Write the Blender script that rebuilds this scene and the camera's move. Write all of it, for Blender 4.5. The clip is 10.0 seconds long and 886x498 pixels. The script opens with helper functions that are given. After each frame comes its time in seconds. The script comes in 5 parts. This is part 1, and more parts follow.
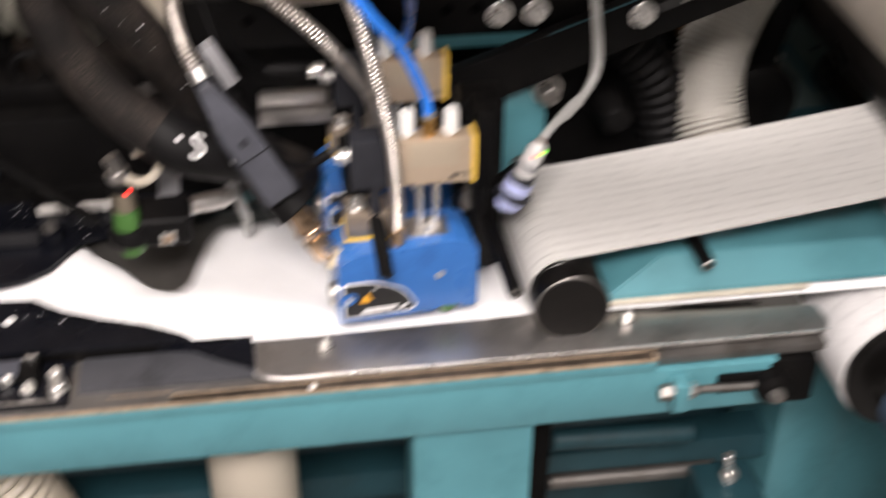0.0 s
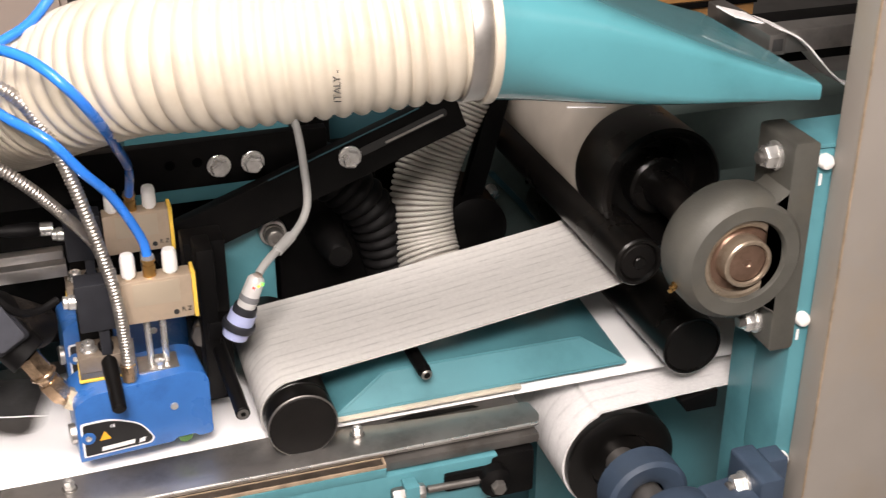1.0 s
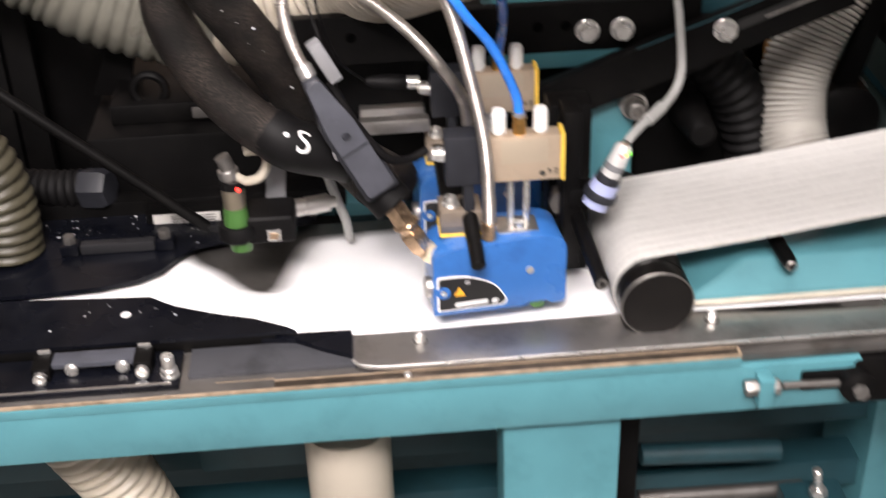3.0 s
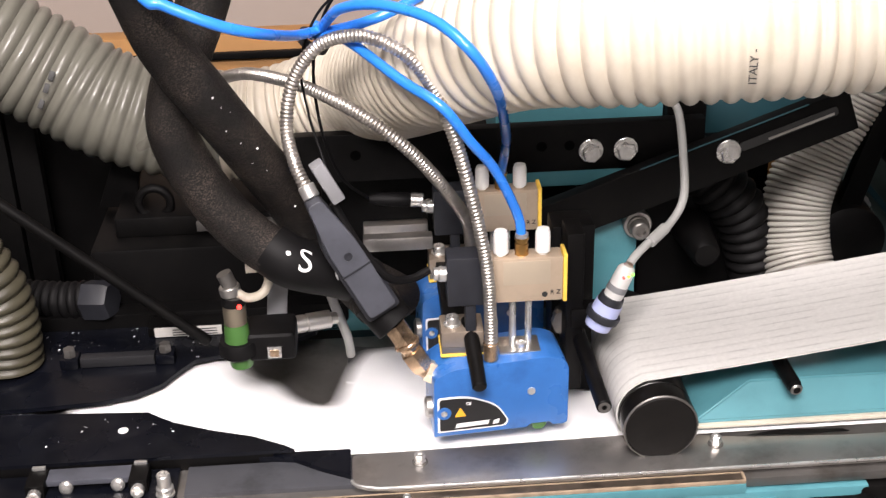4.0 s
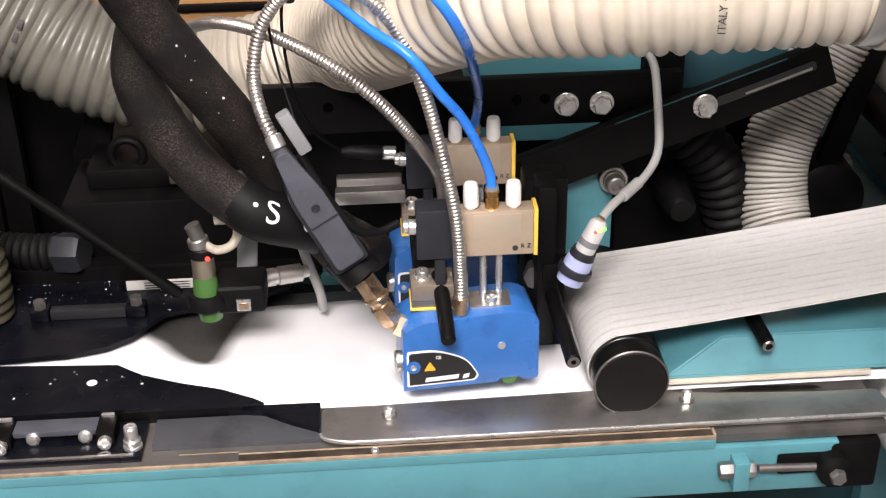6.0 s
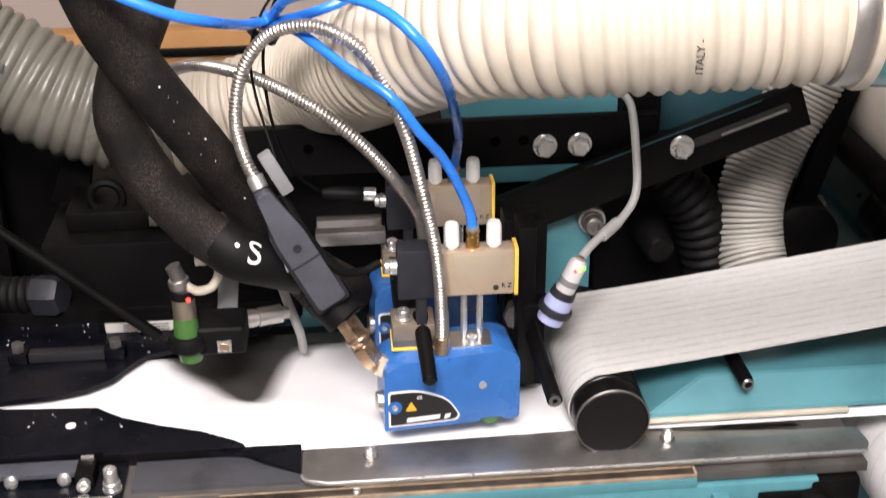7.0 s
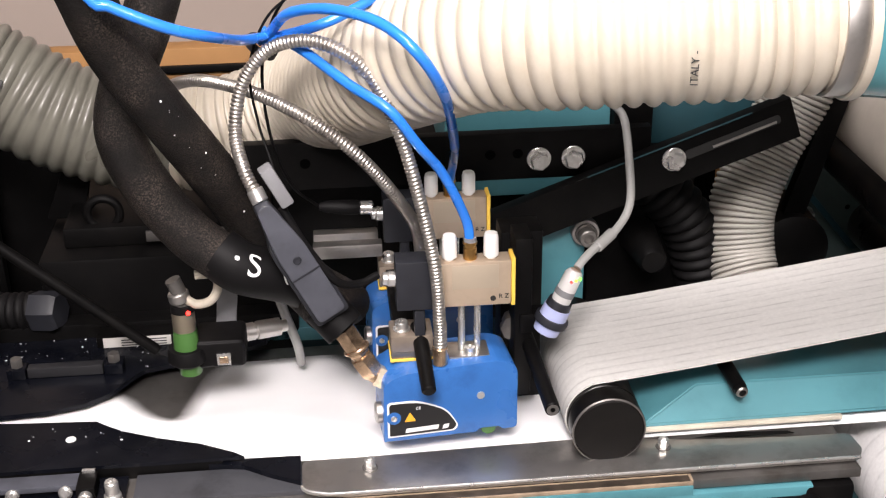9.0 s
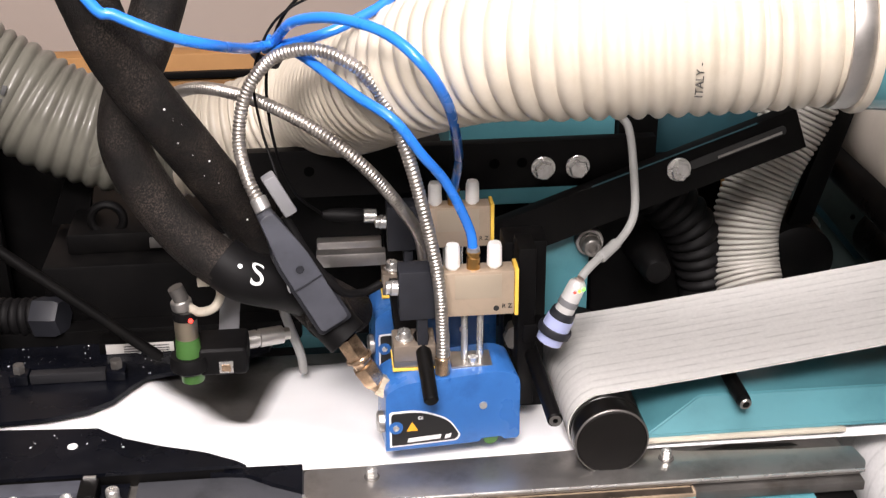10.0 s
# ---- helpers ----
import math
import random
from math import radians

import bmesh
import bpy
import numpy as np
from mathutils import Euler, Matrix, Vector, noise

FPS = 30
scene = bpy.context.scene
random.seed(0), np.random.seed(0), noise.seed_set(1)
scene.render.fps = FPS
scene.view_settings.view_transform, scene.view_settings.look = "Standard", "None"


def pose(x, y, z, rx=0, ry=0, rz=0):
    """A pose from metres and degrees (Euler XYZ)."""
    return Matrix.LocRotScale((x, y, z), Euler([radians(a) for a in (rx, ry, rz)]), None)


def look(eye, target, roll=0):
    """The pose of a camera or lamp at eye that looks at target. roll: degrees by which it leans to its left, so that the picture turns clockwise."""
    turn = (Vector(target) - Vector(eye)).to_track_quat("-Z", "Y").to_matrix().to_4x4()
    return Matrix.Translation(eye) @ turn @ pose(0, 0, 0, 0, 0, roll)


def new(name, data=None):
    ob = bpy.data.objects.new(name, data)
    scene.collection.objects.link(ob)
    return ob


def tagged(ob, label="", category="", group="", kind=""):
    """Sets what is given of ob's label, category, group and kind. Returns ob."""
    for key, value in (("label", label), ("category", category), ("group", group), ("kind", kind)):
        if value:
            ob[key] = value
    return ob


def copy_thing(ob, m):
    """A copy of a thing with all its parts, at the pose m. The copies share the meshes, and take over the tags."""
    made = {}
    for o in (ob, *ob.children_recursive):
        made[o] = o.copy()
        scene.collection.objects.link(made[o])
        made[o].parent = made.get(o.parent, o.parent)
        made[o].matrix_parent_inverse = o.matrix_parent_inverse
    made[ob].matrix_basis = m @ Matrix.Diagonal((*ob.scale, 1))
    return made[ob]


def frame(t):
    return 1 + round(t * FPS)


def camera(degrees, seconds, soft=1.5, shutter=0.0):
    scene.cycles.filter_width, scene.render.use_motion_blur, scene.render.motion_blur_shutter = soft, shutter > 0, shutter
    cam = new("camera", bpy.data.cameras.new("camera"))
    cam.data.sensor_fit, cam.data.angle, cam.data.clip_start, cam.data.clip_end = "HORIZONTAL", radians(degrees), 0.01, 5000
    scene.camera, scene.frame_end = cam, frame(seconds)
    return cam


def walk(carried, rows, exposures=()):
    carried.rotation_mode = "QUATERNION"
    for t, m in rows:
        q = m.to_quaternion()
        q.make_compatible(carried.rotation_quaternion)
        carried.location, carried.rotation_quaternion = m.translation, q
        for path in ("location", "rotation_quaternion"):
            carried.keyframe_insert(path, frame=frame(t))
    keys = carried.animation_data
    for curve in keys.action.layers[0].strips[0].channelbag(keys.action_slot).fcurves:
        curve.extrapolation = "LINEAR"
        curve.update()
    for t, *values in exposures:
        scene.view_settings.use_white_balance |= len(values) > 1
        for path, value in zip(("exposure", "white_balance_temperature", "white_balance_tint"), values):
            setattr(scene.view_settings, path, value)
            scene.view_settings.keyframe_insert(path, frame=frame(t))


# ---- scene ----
cam = camera(38.4, 10.0, soft=1.2, shutter=0.7)
PATH = [
    (0, -0.2092, -0.7309, 0.6190, -8.60, -35.37, 0.45),
    (0.2, -0.2227, -0.7562, 0.6275, -13.47, -32.49, 1.15),
    (0.5, -0.2125, -0.8113, 0.6195, -17.00, -27.99, 0.03),
    (1, -0.1554, -0.8425, 0.6306, -18.05, -27.35, -0.03),
    (1.5, -0.1458, -0.8521, 0.6190, -12.24, -29.06, -0.91),
    (2, -0.1642, -0.8424, 0.6093, -11.56, -29.79, -0.70),
    (2.5, -0.2114, -0.8227, 0.6324, -10.36, -32.14, -2.20),
    (3, -0.2160, -0.8098, 0.5857, -3.53, -31.23, -2.05),
    (3.2, -0.2248, -0.7865, 0.6040, -3.20, -30.42, -1.64),
    (4.3, -0.2049, -0.8030, 0.5867, -3.40, -26.29, -1.23),
    (4.5, -0.2040, -0.8034, 0.5793, -3.63, -26.78, -0.79),
    (5, -0.2066, -0.8016, 0.5785, -4.13, -27.07, -0.71),
    (5.5, -0.1974, -0.7956, 0.5857, -3.59, -28.22, -0.90),
    (5.7, -0.1887, -0.7945, 0.5884, -3.08, -28.53, -1.17),
    (6.8, -0.1961, -0.8002, 0.5836, -4.85, -27.94, -0.61),
    (7, -0.1960, -0.8010, 0.5849, -4.78, -26.42, -0.66),
    (7.5, -0.2038, -0.8071, 0.5854, -5.16, -25.78, -0.03),
    (8, -0.2052, -0.8084, 0.5856, -5.76, -25.12, -0.08),
    (8.5, -0.2059, -0.8106, 0.5853, -5.62, -25.43, -0.49),
    (9, -0.2068, -0.8124, 0.5846, -5.56, -25.56, -0.74),
    (9.5, -0.2069, -0.8113, 0.5817, -5.37, -25.63, -0.71),
    (10, -0.2048, -0.8087, 0.5875, -5.29, -25.39, -0.47),
]
walk(cam, [(t, pose(x, y, z, 90 + pitch, 0, yaw) @ pose(0, 0, 0, 0, 0, roll)) for t, x, y, z, yaw, pitch, roll in PATH],
     exposures=[(0.0, -0.18, 6850, 17), (0.5, -0.06, 6950, 17), (1.0, -0.1, 7000, 17), (2.0, 0.05, 6750, 17), (3.0, 0.12, 6700, 17), (5.0, 0.06, 6650, 17), (7.5, -0.04, 6650, 17), (10.0, -0.03, 6650, 17)])

# ---- world and light ----
world = bpy.data.worlds.new("hall_air")
scene.world = world
world.use_nodes = True
world.node_tree.nodes["Background"].inputs[0].default_value = (0.75, 0.85, 1.0, 1)
world.node_tree.nodes["Background"].inputs[1].default_value = 0.006


def area(name, x, y, z, tx, ty, tz, sx, sy, watts, colour):
    data = bpy.data.lights.new(name, "AREA")
    data.shape, data.size, data.size_y, data.energy, data.color = "RECTANGLE", sx, sy, watts, colour
    ob = new(name, data)
    ob.matrix_basis = look((x, y, z), (tx, ty, tz))
    return ob


# Assumed lamps, none of them seen, placed to light the machine front.
LAMPS = ((-0.34, -1.30, 1.30), (0.9, -1.6, 1.45), (-0.34, -0.5, 1.65))
for n, (x, y, z) in enumerate(LAMPS):
    size = ((0.6, 0.3), (1.2, 0.6), (0.8, 0.3))[n]
    area("assumed_lamp", x, y, z + 0.035, *((-0.1, 0.1, 0.1), (0.2, 0.1, 0.1), (-0.1, 0.0, 0))[n], *size, (53, 2.5, 23)[n], (1.0, 0.97, 0.94))
# Added fill: brightens the unseen south wall so the bolts reflect it.
area("wall_fill_light", -0.5, -2.9, 2.9, -0.5, -3.2, 0.0, 2.4, 0.6, 90, (1.0, 0.97, 0.94))

# ---- materials ----


def mat(name, colour, rough=0.5, metal=0.0, vary=0.15, scale=40.0, bump=0.0, bump_scale=200.0, dirt=None, dirt_amount=0.0,
        dirt_scale=9.0, coat=0.0, emit=0.0, spec=0.5):
    """Principled surface with grain, larger stains, roughness wear and a fine relief."""
    m = bpy.data.materials.new(name)
    m.use_nodes = True
    nt = m.node_tree
    b = nt.nodes["Principled BSDF"]
    b.inputs["Roughness"].default_value, b.inputs["Metallic"].default_value = rough, metal
    b.inputs["Coat Weight"].default_value = coat
    b.inputs["Specular IOR Level"].default_value = spec
    co = nt.nodes.new("ShaderNodeTexCoord")
    n1 = nt.nodes.new("ShaderNodeTexNoise")
    n1.inputs["Scale"].default_value, n1.inputs["Detail"].default_value = scale, 6
    nt.links.new(co.outputs["Object"], n1.inputs["Vector"])
    r1 = nt.nodes.new("ShaderNodeValToRGB")
    lo, hi = [c * (1 - vary) for c in colour], [min(1, c * (1 + vary)) for c in colour]
    r1.color_ramp.elements[0].color, r1.color_ramp.elements[1].color = (*lo, 1), (*hi, 1)
    r1.color_ramp.elements[0].position, r1.color_ramp.elements[1].position = 0.3, 0.7
    nt.links.new(n1.outputs["Fac"], r1.inputs["Fac"])
    out = r1.outputs["Color"]
    if dirt:
        n2 = nt.nodes.new("ShaderNodeTexNoise")
        n2.inputs["Scale"].default_value, n2.inputs["Detail"].default_value, n2.inputs["Roughness"].default_value = dirt_scale, 8, 0.65
        nt.links.new(co.outputs["Object"], n2.inputs["Vector"])
        r2 = nt.nodes.new("ShaderNodeValToRGB")
        r2.color_ramp.elements[0].position, r2.color_ramp.elements[1].position = 0.5, 0.75
        r2.color_ramp.elements[1].color = (dirt_amount, dirt_amount, dirt_amount, 1)
        nt.links.new(n2.outputs["Fac"], r2.inputs["Fac"])
        mx = nt.nodes.new("ShaderNodeMixRGB")
        mx.inputs["Color2"].default_value = (*dirt, 1)
        nt.links.new(r2.outputs["Color"], mx.inputs["Fac"])
        nt.links.new(out, mx.inputs["Color1"])
        out = mx.outputs["Color"]
    nt.links.new(out, b.inputs["Base Color"])
    n3 = nt.nodes.new("ShaderNodeTexNoise")
    n3.inputs["Scale"].default_value, n3.inputs["Detail"].default_value = scale * 0.6, 5
    nt.links.new(co.outputs["Object"], n3.inputs["Vector"])
    mr = nt.nodes.new("ShaderNodeMapRange")
    mr.inputs["To Min"].default_value, mr.inputs["To Max"].default_value = max(0.03, rough - 0.12), min(1, rough + 0.12)
    nt.links.new(n3.outputs["Fac"], mr.inputs["Value"])
    nt.links.new(mr.outputs["Result"], b.inputs["Roughness"])
    if bump:
        n4 = nt.nodes.new("ShaderNodeTexNoise")
        n4.inputs["Scale"].default_value, n4.inputs["Detail"].default_value = bump_scale, 4
        nt.links.new(co.outputs["Object"], n4.inputs["Vector"])
        bp = nt.nodes.new("ShaderNodeBump")
        bp.inputs["Strength"].default_value, bp.inputs["Distance"].default_value = bump, 0.001
        nt.links.new(n4.outputs["Fac"], bp.inputs["Height"])
        nt.links.new(bp.outputs["Normal"], b.inputs["Normal"])
    if emit:
        b.inputs["Emission Color"].default_value = (*colour, 1)
        b.inputs["Emission Strength"].default_value = emit
    return m


def web_mat(name, colour, spacing, depth):
    """Nonwoven web with broken grey lines along its run, evenly spaced over the width y."""
    m = mat(name, colour, 0.85, vary=0.05, scale=300, bump=0.25, bump_scale=900)
    nt = m.node_tree
    b = nt.nodes["Principled BSDF"]

    def math_node(op, x, y):
        k = nt.nodes.new("ShaderNodeMath")
        k.operation = op
        for i, v in enumerate((x, y)):
            if isinstance(v, (int, float)):
                k.inputs[i].default_value = v
            elif v is not None:
                nt.links.new(v, k.inputs[i])
        return k.outputs["Value"]

    def stretched(sx, sy, lo, hi):
        mp = nt.nodes.new("ShaderNodeMapping")
        mp.inputs["Scale"].default_value = (sx, sy, sx)
        n = nt.nodes.new("ShaderNodeTexNoise")
        n.inputs["Scale"].default_value, n.inputs["Detail"].default_value = 1.0, 3
        nt.links.new(co.outputs["Object"], mp.inputs["Vector"])
        nt.links.new(mp.outputs["Vector"], n.inputs["Vector"])
        mr = nt.nodes.new("ShaderNodeMapRange")
        mr.inputs["From Min"].default_value, mr.inputs["From Max"].default_value = lo, hi
        nt.links.new(n.outputs["Fac"], mr.inputs["Value"])
        return mr.outputs["Result"]

    co = nt.nodes.new("ShaderNodeTexCoord")
    sp = nt.nodes.new("ShaderNodeSeparateXYZ")
    nt.links.new(co.outputs["Object"], sp.inputs["Vector"])
    wave = math_node("SINE", math_node("MULTIPLY", sp.outputs["Y"], 2 * math.pi / spacing), None)
    lines = math_node("POWER", math_node("MAXIMUM", wave, 0.0), 5.0)
    dashes = math_node("MULTIPLY", lines, stretched(55, 160, 0.40, 0.62))
    faint = math_node("MULTIPLY", stretched(2.0, 150, 0.42, 0.62), 0.28)
    fac = math_node("MULTIPLY", math_node("ADD", dashes, faint), depth)
    old = b.inputs["Base Color"].links[0].from_socket
    mx = nt.nodes.new("ShaderNodeMixRGB")
    mx.inputs["Color2"].default_value = (0.16, 0.155, 0.155, 1)
    nt.links.new(fac, mx.inputs["Fac"])
    nt.links.new(old, mx.inputs["Color1"])
    nt.links.new(mx.outputs["Color"], b.inputs["Base Color"])
    return m


TEAL = mat("teal_paint", (0.078, 0.243, 0.282), 0.34, vary=0.08, scale=18, bump=0.05, bump_scale=120, dirt=(0.03, 0.11, 0.13), dirt_amount=0.5, dirt_scale=14)
TEAL_GLOSS = mat("glossy_teal_paint", (0.072, 0.26, 0.30), 0.2, vary=0.06, scale=12, bump=0.04, bump_scale=40, dirt=(0.04, 0.15, 0.17), dirt_amount=0.4, dirt_scale=18, coat=0.4)
RING = mat("tan_bearing_ring", (0.42, 0.34, 0.26), 0.32, 0.7, vary=0.15, scale=60, dirt=(0.10, 0.06, 0.035), dirt_amount=0.8, dirt_scale=60)
BROWN_SHAFT = mat("brown_shaft_face", (0.20, 0.125, 0.09), 0.4, 0.6, vary=0.15, scale=50, dirt=(0.08, 0.05, 0.03), dirt_amount=0.7, dirt_scale=70)
# Shaded copy of the teal paint: the shade is in the colour.
TEAL_DARK = mat("teal_paint_shaded", (0.015, 0.060, 0.076), 0.5, vary=0.15, scale=20, dirt=(0.008, 0.018, 0.02), dirt_amount=0.7)
GREY_GREEN = mat("grey_green_paint", (0.085, 0.12, 0.115), 0.45, vary=0.08, scale=15, bump=0.04, dirt=(0.04, 0.05, 0.05), dirt_amount=0.5, dirt_scale=18)
# Hose wall darkened so that its colour holds the shade between ribs.
GROOVE_SHADE = mat("groove_shaded_pvc", (0.17, 0.15, 0.13), 0.5, vary=0.12, scale=30)
TAN_EDGE = mat("worn_tan_edge", (0.36, 0.27, 0.19), 0.5, 0.2, vary=0.25, scale=80, dirt=(0.12, 0.09, 0.06), dirt_amount=0.8, dirt_scale=50)
# Black paint taken near zero, so it also carries the interior's shade.
BLACK = mat("black_paint_and_shade", (0.0024, 0.0022, 0.0023), 0.5, vary=0.3, scale=30, bump=0.06, bump_scale=160, dirt=(0.010, 0.009, 0.008), dirt_amount=0.4, dirt_scale=25, spec=0.12)
BLACK_GLOSS = mat("black_gloss_plate", (0.003, 0.0035, 0.006), 0.28, vary=0.25, scale=25, bump=0.03, dirt=(0.02, 0.02, 0.023), dirt_amount=0.25, dirt_scale=60, spec=0.22)
BLACK_ROLL = mat("black_anodised_roll", (0.004, 0.0036, 0.0034), 0.3, vary=0.2, scale=30, dirt=(0.014, 0.011, 0.009), dirt_amount=0.5, dirt_scale=30, spec=0.3)
CAP_DULL = mat("dull_black_cap", (0.0055, 0.0046, 0.0042), 0.6, vary=0.2, scale=60, bump=0.1, spec=0.2)
HOLE = mat("dark_bore", (0.001, 0.001, 0.001), 0.8, vary=0.1, spec=0.02)
CONDUIT = mat("conduit_steel", (0.60, 0.56, 0.52), 0.34, 0.92, vary=0.1, scale=60, dirt=(0.12, 0.10, 0.085), dirt_amount=0.6, dirt_scale=35)
RUBBER = mat("black_rubber", (0.004, 0.0037, 0.004), 0.6, vary=0.2, scale=60, bump=0.1, spec=0.16)
STEEL = mat("brushed_steel", (0.52, 0.50, 0.48), 0.40, 0.95, vary=0.12, scale=12, bump=0.04, bump_scale=260, dirt=(0.18, 0.16, 0.14), dirt_amount=0.6, dirt_scale=20)
STEEL_DARK = mat("stained_steel", (0.20, 0.19, 0.18), 0.45, 0.8, vary=0.2, scale=25, bump=0.05, dirt=(0.10, 0.085, 0.07), dirt_amount=0.8, dirt_scale=22)
CHROME = mat("zinc_bolt", (0.78, 0.77, 0.75), 0.28, 0.85, vary=0.1, scale=80, dirt=(0.35, 0.32, 0.28), dirt_amount=0.5, dirt_scale=60)
CAST = mat("grey_casting", (0.082, 0.080, 0.070), 0.55, 0.1, vary=0.15, scale=40, bump=0.3, bump_scale=420, dirt=(0.10, 0.09, 0.07), dirt_amount=0.6, dirt_scale=22)
CAST_BLUE = mat("blue_grey_casting", (0.040, 0.062, 0.098), 0.5, 0.1, vary=0.15, scale=40, bump=0.25, bump_scale=420, dirt=(0.04, 0.045, 0.05), dirt_amount=0.5)
BRASS = mat("brass", (0.55, 0.33, 0.12), 0.3, 1.0, vary=0.12, scale=60)
BRONZE = mat("dirty_brass", (0.56, 0.40, 0.27), 0.26, 0.88, vary=0.3, scale=90, dirt=(0.035, 0.018, 0.010), dirt_amount=0.97, dirt_scale=70)
ALU = mat("champagne_aluminium", (0.56, 0.445, 0.335), 0.40, 0.5, vary=0.05, scale=40, bump=0.05, bump_scale=500, dirt=(0.34, 0.27, 0.20), dirt_amount=0.4, dirt_scale=35)
BLUE = mat("blue_enamel", (0.028, 0.135, 0.41), 0.30, vary=0.08, scale=30, bump=0.06, bump_scale=260, dirt=(0.010, 0.05, 0.17), dirt_amount=0.5, dirt_scale=34)
BLUE_TUBE = mat("blue_tubing", (0.02, 0.21, 0.80), 0.28, vary=0.05, scale=30, coat=0.3)
PLASTIC = mat("black_plastic", (0.018, 0.019, 0.024), 0.45, vary=0.15, scale=70, bump=0.08, bump_scale=600, spec=0.35)
GREY_PLASTIC = mat("dark_grey_plastic", (0.060, 0.063, 0.078), 0.5, vary=0.12, scale=60, bump=0.06, bump_scale=500, dirt=(0.018, 0.018, 0.02), dirt_amount=0.5, dirt_scale=40)
CLIP = mat("grey_clip", (0.19, 0.19, 0.20), 0.5, vary=0.1, scale=60)
WHITE = mat("white_plastic", (0.80, 0.79, 0.77), 0.4, vary=0.03, scale=40)
CREAM = mat("cream_pvc", (0.54, 0.485, 0.40), 0.34, vary=0.06, scale=16, bump=0.05, bump_scale=80, dirt=(0.36, 0.30, 0.21), dirt_amount=0.45, dirt_scale=22)
# Rear run of the cream hose: dirt plus its shade in one grey.
CREAM_SHADED = mat("shaded_dirty_pvc", (0.135, 0.13, 0.108), 0.32, vary=0.12, scale=16, bump=0.05, bump_scale=80, dirt=(0.07, 0.066, 0.055), dirt_amount=0.65, dirt_scale=22)
GREY_HOSE = mat("grey_white_pvc", (0.40, 0.385, 0.35), 0.45, vary=0.06, scale=20, dirt=(0.22, 0.20, 0.18), dirt_amount=0.5, dirt_scale=20)
SLEEVE = mat("braided_sleeve", (0.0075, 0.0062, 0.0058), 0.55, vary=0.9, scale=900, bump=1.0, bump_scale=1300, spec=0.22)


def add_fluff(m, colour):
    """Brown lint caught in the braid, in patches."""
    nt = m.node_tree
    b = nt.nodes["Principled BSDF"]
    co = nt.nodes.new("ShaderNodeTexCoord")
    facs = []
    for scale, lo, hi in ((820, 0.46, 0.68), (26, 0.42, 0.66)):
        n = nt.nodes.new("ShaderNodeTexNoise")
        n.inputs["Scale"].default_value, n.inputs["Detail"].default_value = scale, 4
        nt.links.new(co.outputs["Object"], n.inputs["Vector"])
        mr = nt.nodes.new("ShaderNodeMapRange")
        mr.inputs["From Min"].default_value, mr.inputs["From Max"].default_value = lo, hi
        nt.links.new(n.outputs["Fac"], mr.inputs["Value"])
        facs.append(mr.outputs["Result"])
    mu = nt.nodes.new("ShaderNodeMath")
    mu.operation = "MULTIPLY"
    nt.links.new(facs[0], mu.inputs[0])
    nt.links.new(facs[1], mu.inputs[1])
    mx = nt.nodes.new("ShaderNodeMixRGB")
    mx.inputs["Color2"].default_value = (*colour, 1)
    nt.links.new(mu.outputs["Value"], mx.inputs["Fac"])
    nt.links.new(b.inputs["Base Color"].links[0].from_socket, mx.inputs["Color1"])
    nt.links.new(mx.outputs["Color"], b.inputs["Base Color"])


add_fluff(SLEEVE, (0.085, 0.066, 0.054))
PAD = mat("white_fluff", (0.86, 0.86, 0.87), 0.9, vary=0.02, scale=60, bump=0.15, bump_scale=300)
WEB = web_mat("grey_white_nonwoven", (0.59, 0.58, 0.56), 0.0100, 0.30)
WEB_LOW = web_mat("white_nonwoven", (0.78, 0.77, 0.77), 0.017, 0.2)
ROLL_COVER = mat("beige_roll_cover", (0.52, 0.47, 0.41), 0.6, vary=0.06, scale=40, bump=0.1)
YELLOW = mat("yellow_plastic", (0.80, 0.52, 0.08), 0.45, vary=0.08, scale=40)
GREEN = mat("green_plastic", (0.055, 0.15, 0.035), 0.4, vary=0.1, scale=40, coat=0.2)
LILAC = mat("lilac_lens_ring", (0.40, 0.44, 0.68), 0.35, vary=0.05, scale=40)
CABLE = mat("grey_cable", (0.34, 0.34, 0.33), 0.5, vary=0.08, scale=60, dirt=(0.2, 0.18, 0.15), dirt_amount=0.4)
CABLE_OLD = mat("stained_cable", (0.50, 0.45, 0.37), 0.5, vary=0.1, scale=60, dirt=(0.25, 0.2, 0.13), dirt_amount=0.7, dirt_scale=50)
WOOD = mat("orange_board", (0.33, 0.165, 0.055), 0.6, vary=0.15, scale=18)
# Closing walls, kept pale so metal facing them picks up light.
HALL = mat("hall_wall_paint", (0.60, 0.59, 0.57), 0.85, vary=0.04, scale=4, dirt=(0.25, 0.23, 0.21), dirt_amount=0.3, dirt_scale=2)
WALL = mat("cabinet_paint", (0.31, 0.257, 0.225), 0.85, vary=0.04, scale=4, dirt=(0.24, 0.20, 0.17), dirt_amount=0.3, dirt_scale=2)
CONCRETE = mat("concrete", (0.30, 0.29, 0.28), 0.8, vary=0.15, scale=6, dirt=(0.15, 0.14, 0.13), dirt_amount=0.6, dirt_scale=2)
PILLAR = mat("brown_grey_paint", (0.26, 0.235, 0.21), 0.5, vary=0.06, scale=12, dirt=(0.32, 0.22, 0.12), dirt_amount=0.4, dirt_scale=5)
PAPER = mat("nameplate", (0.50, 0.485, 0.46), 0.5, vary=0.05, scale=60)
INK = mat("print_black", (0.02, 0.02, 0.02), 0.6, vary=0.05)
DECAL = mat("decal_black", (0.012, 0.012, 0.013), 0.4, vary=0.05)
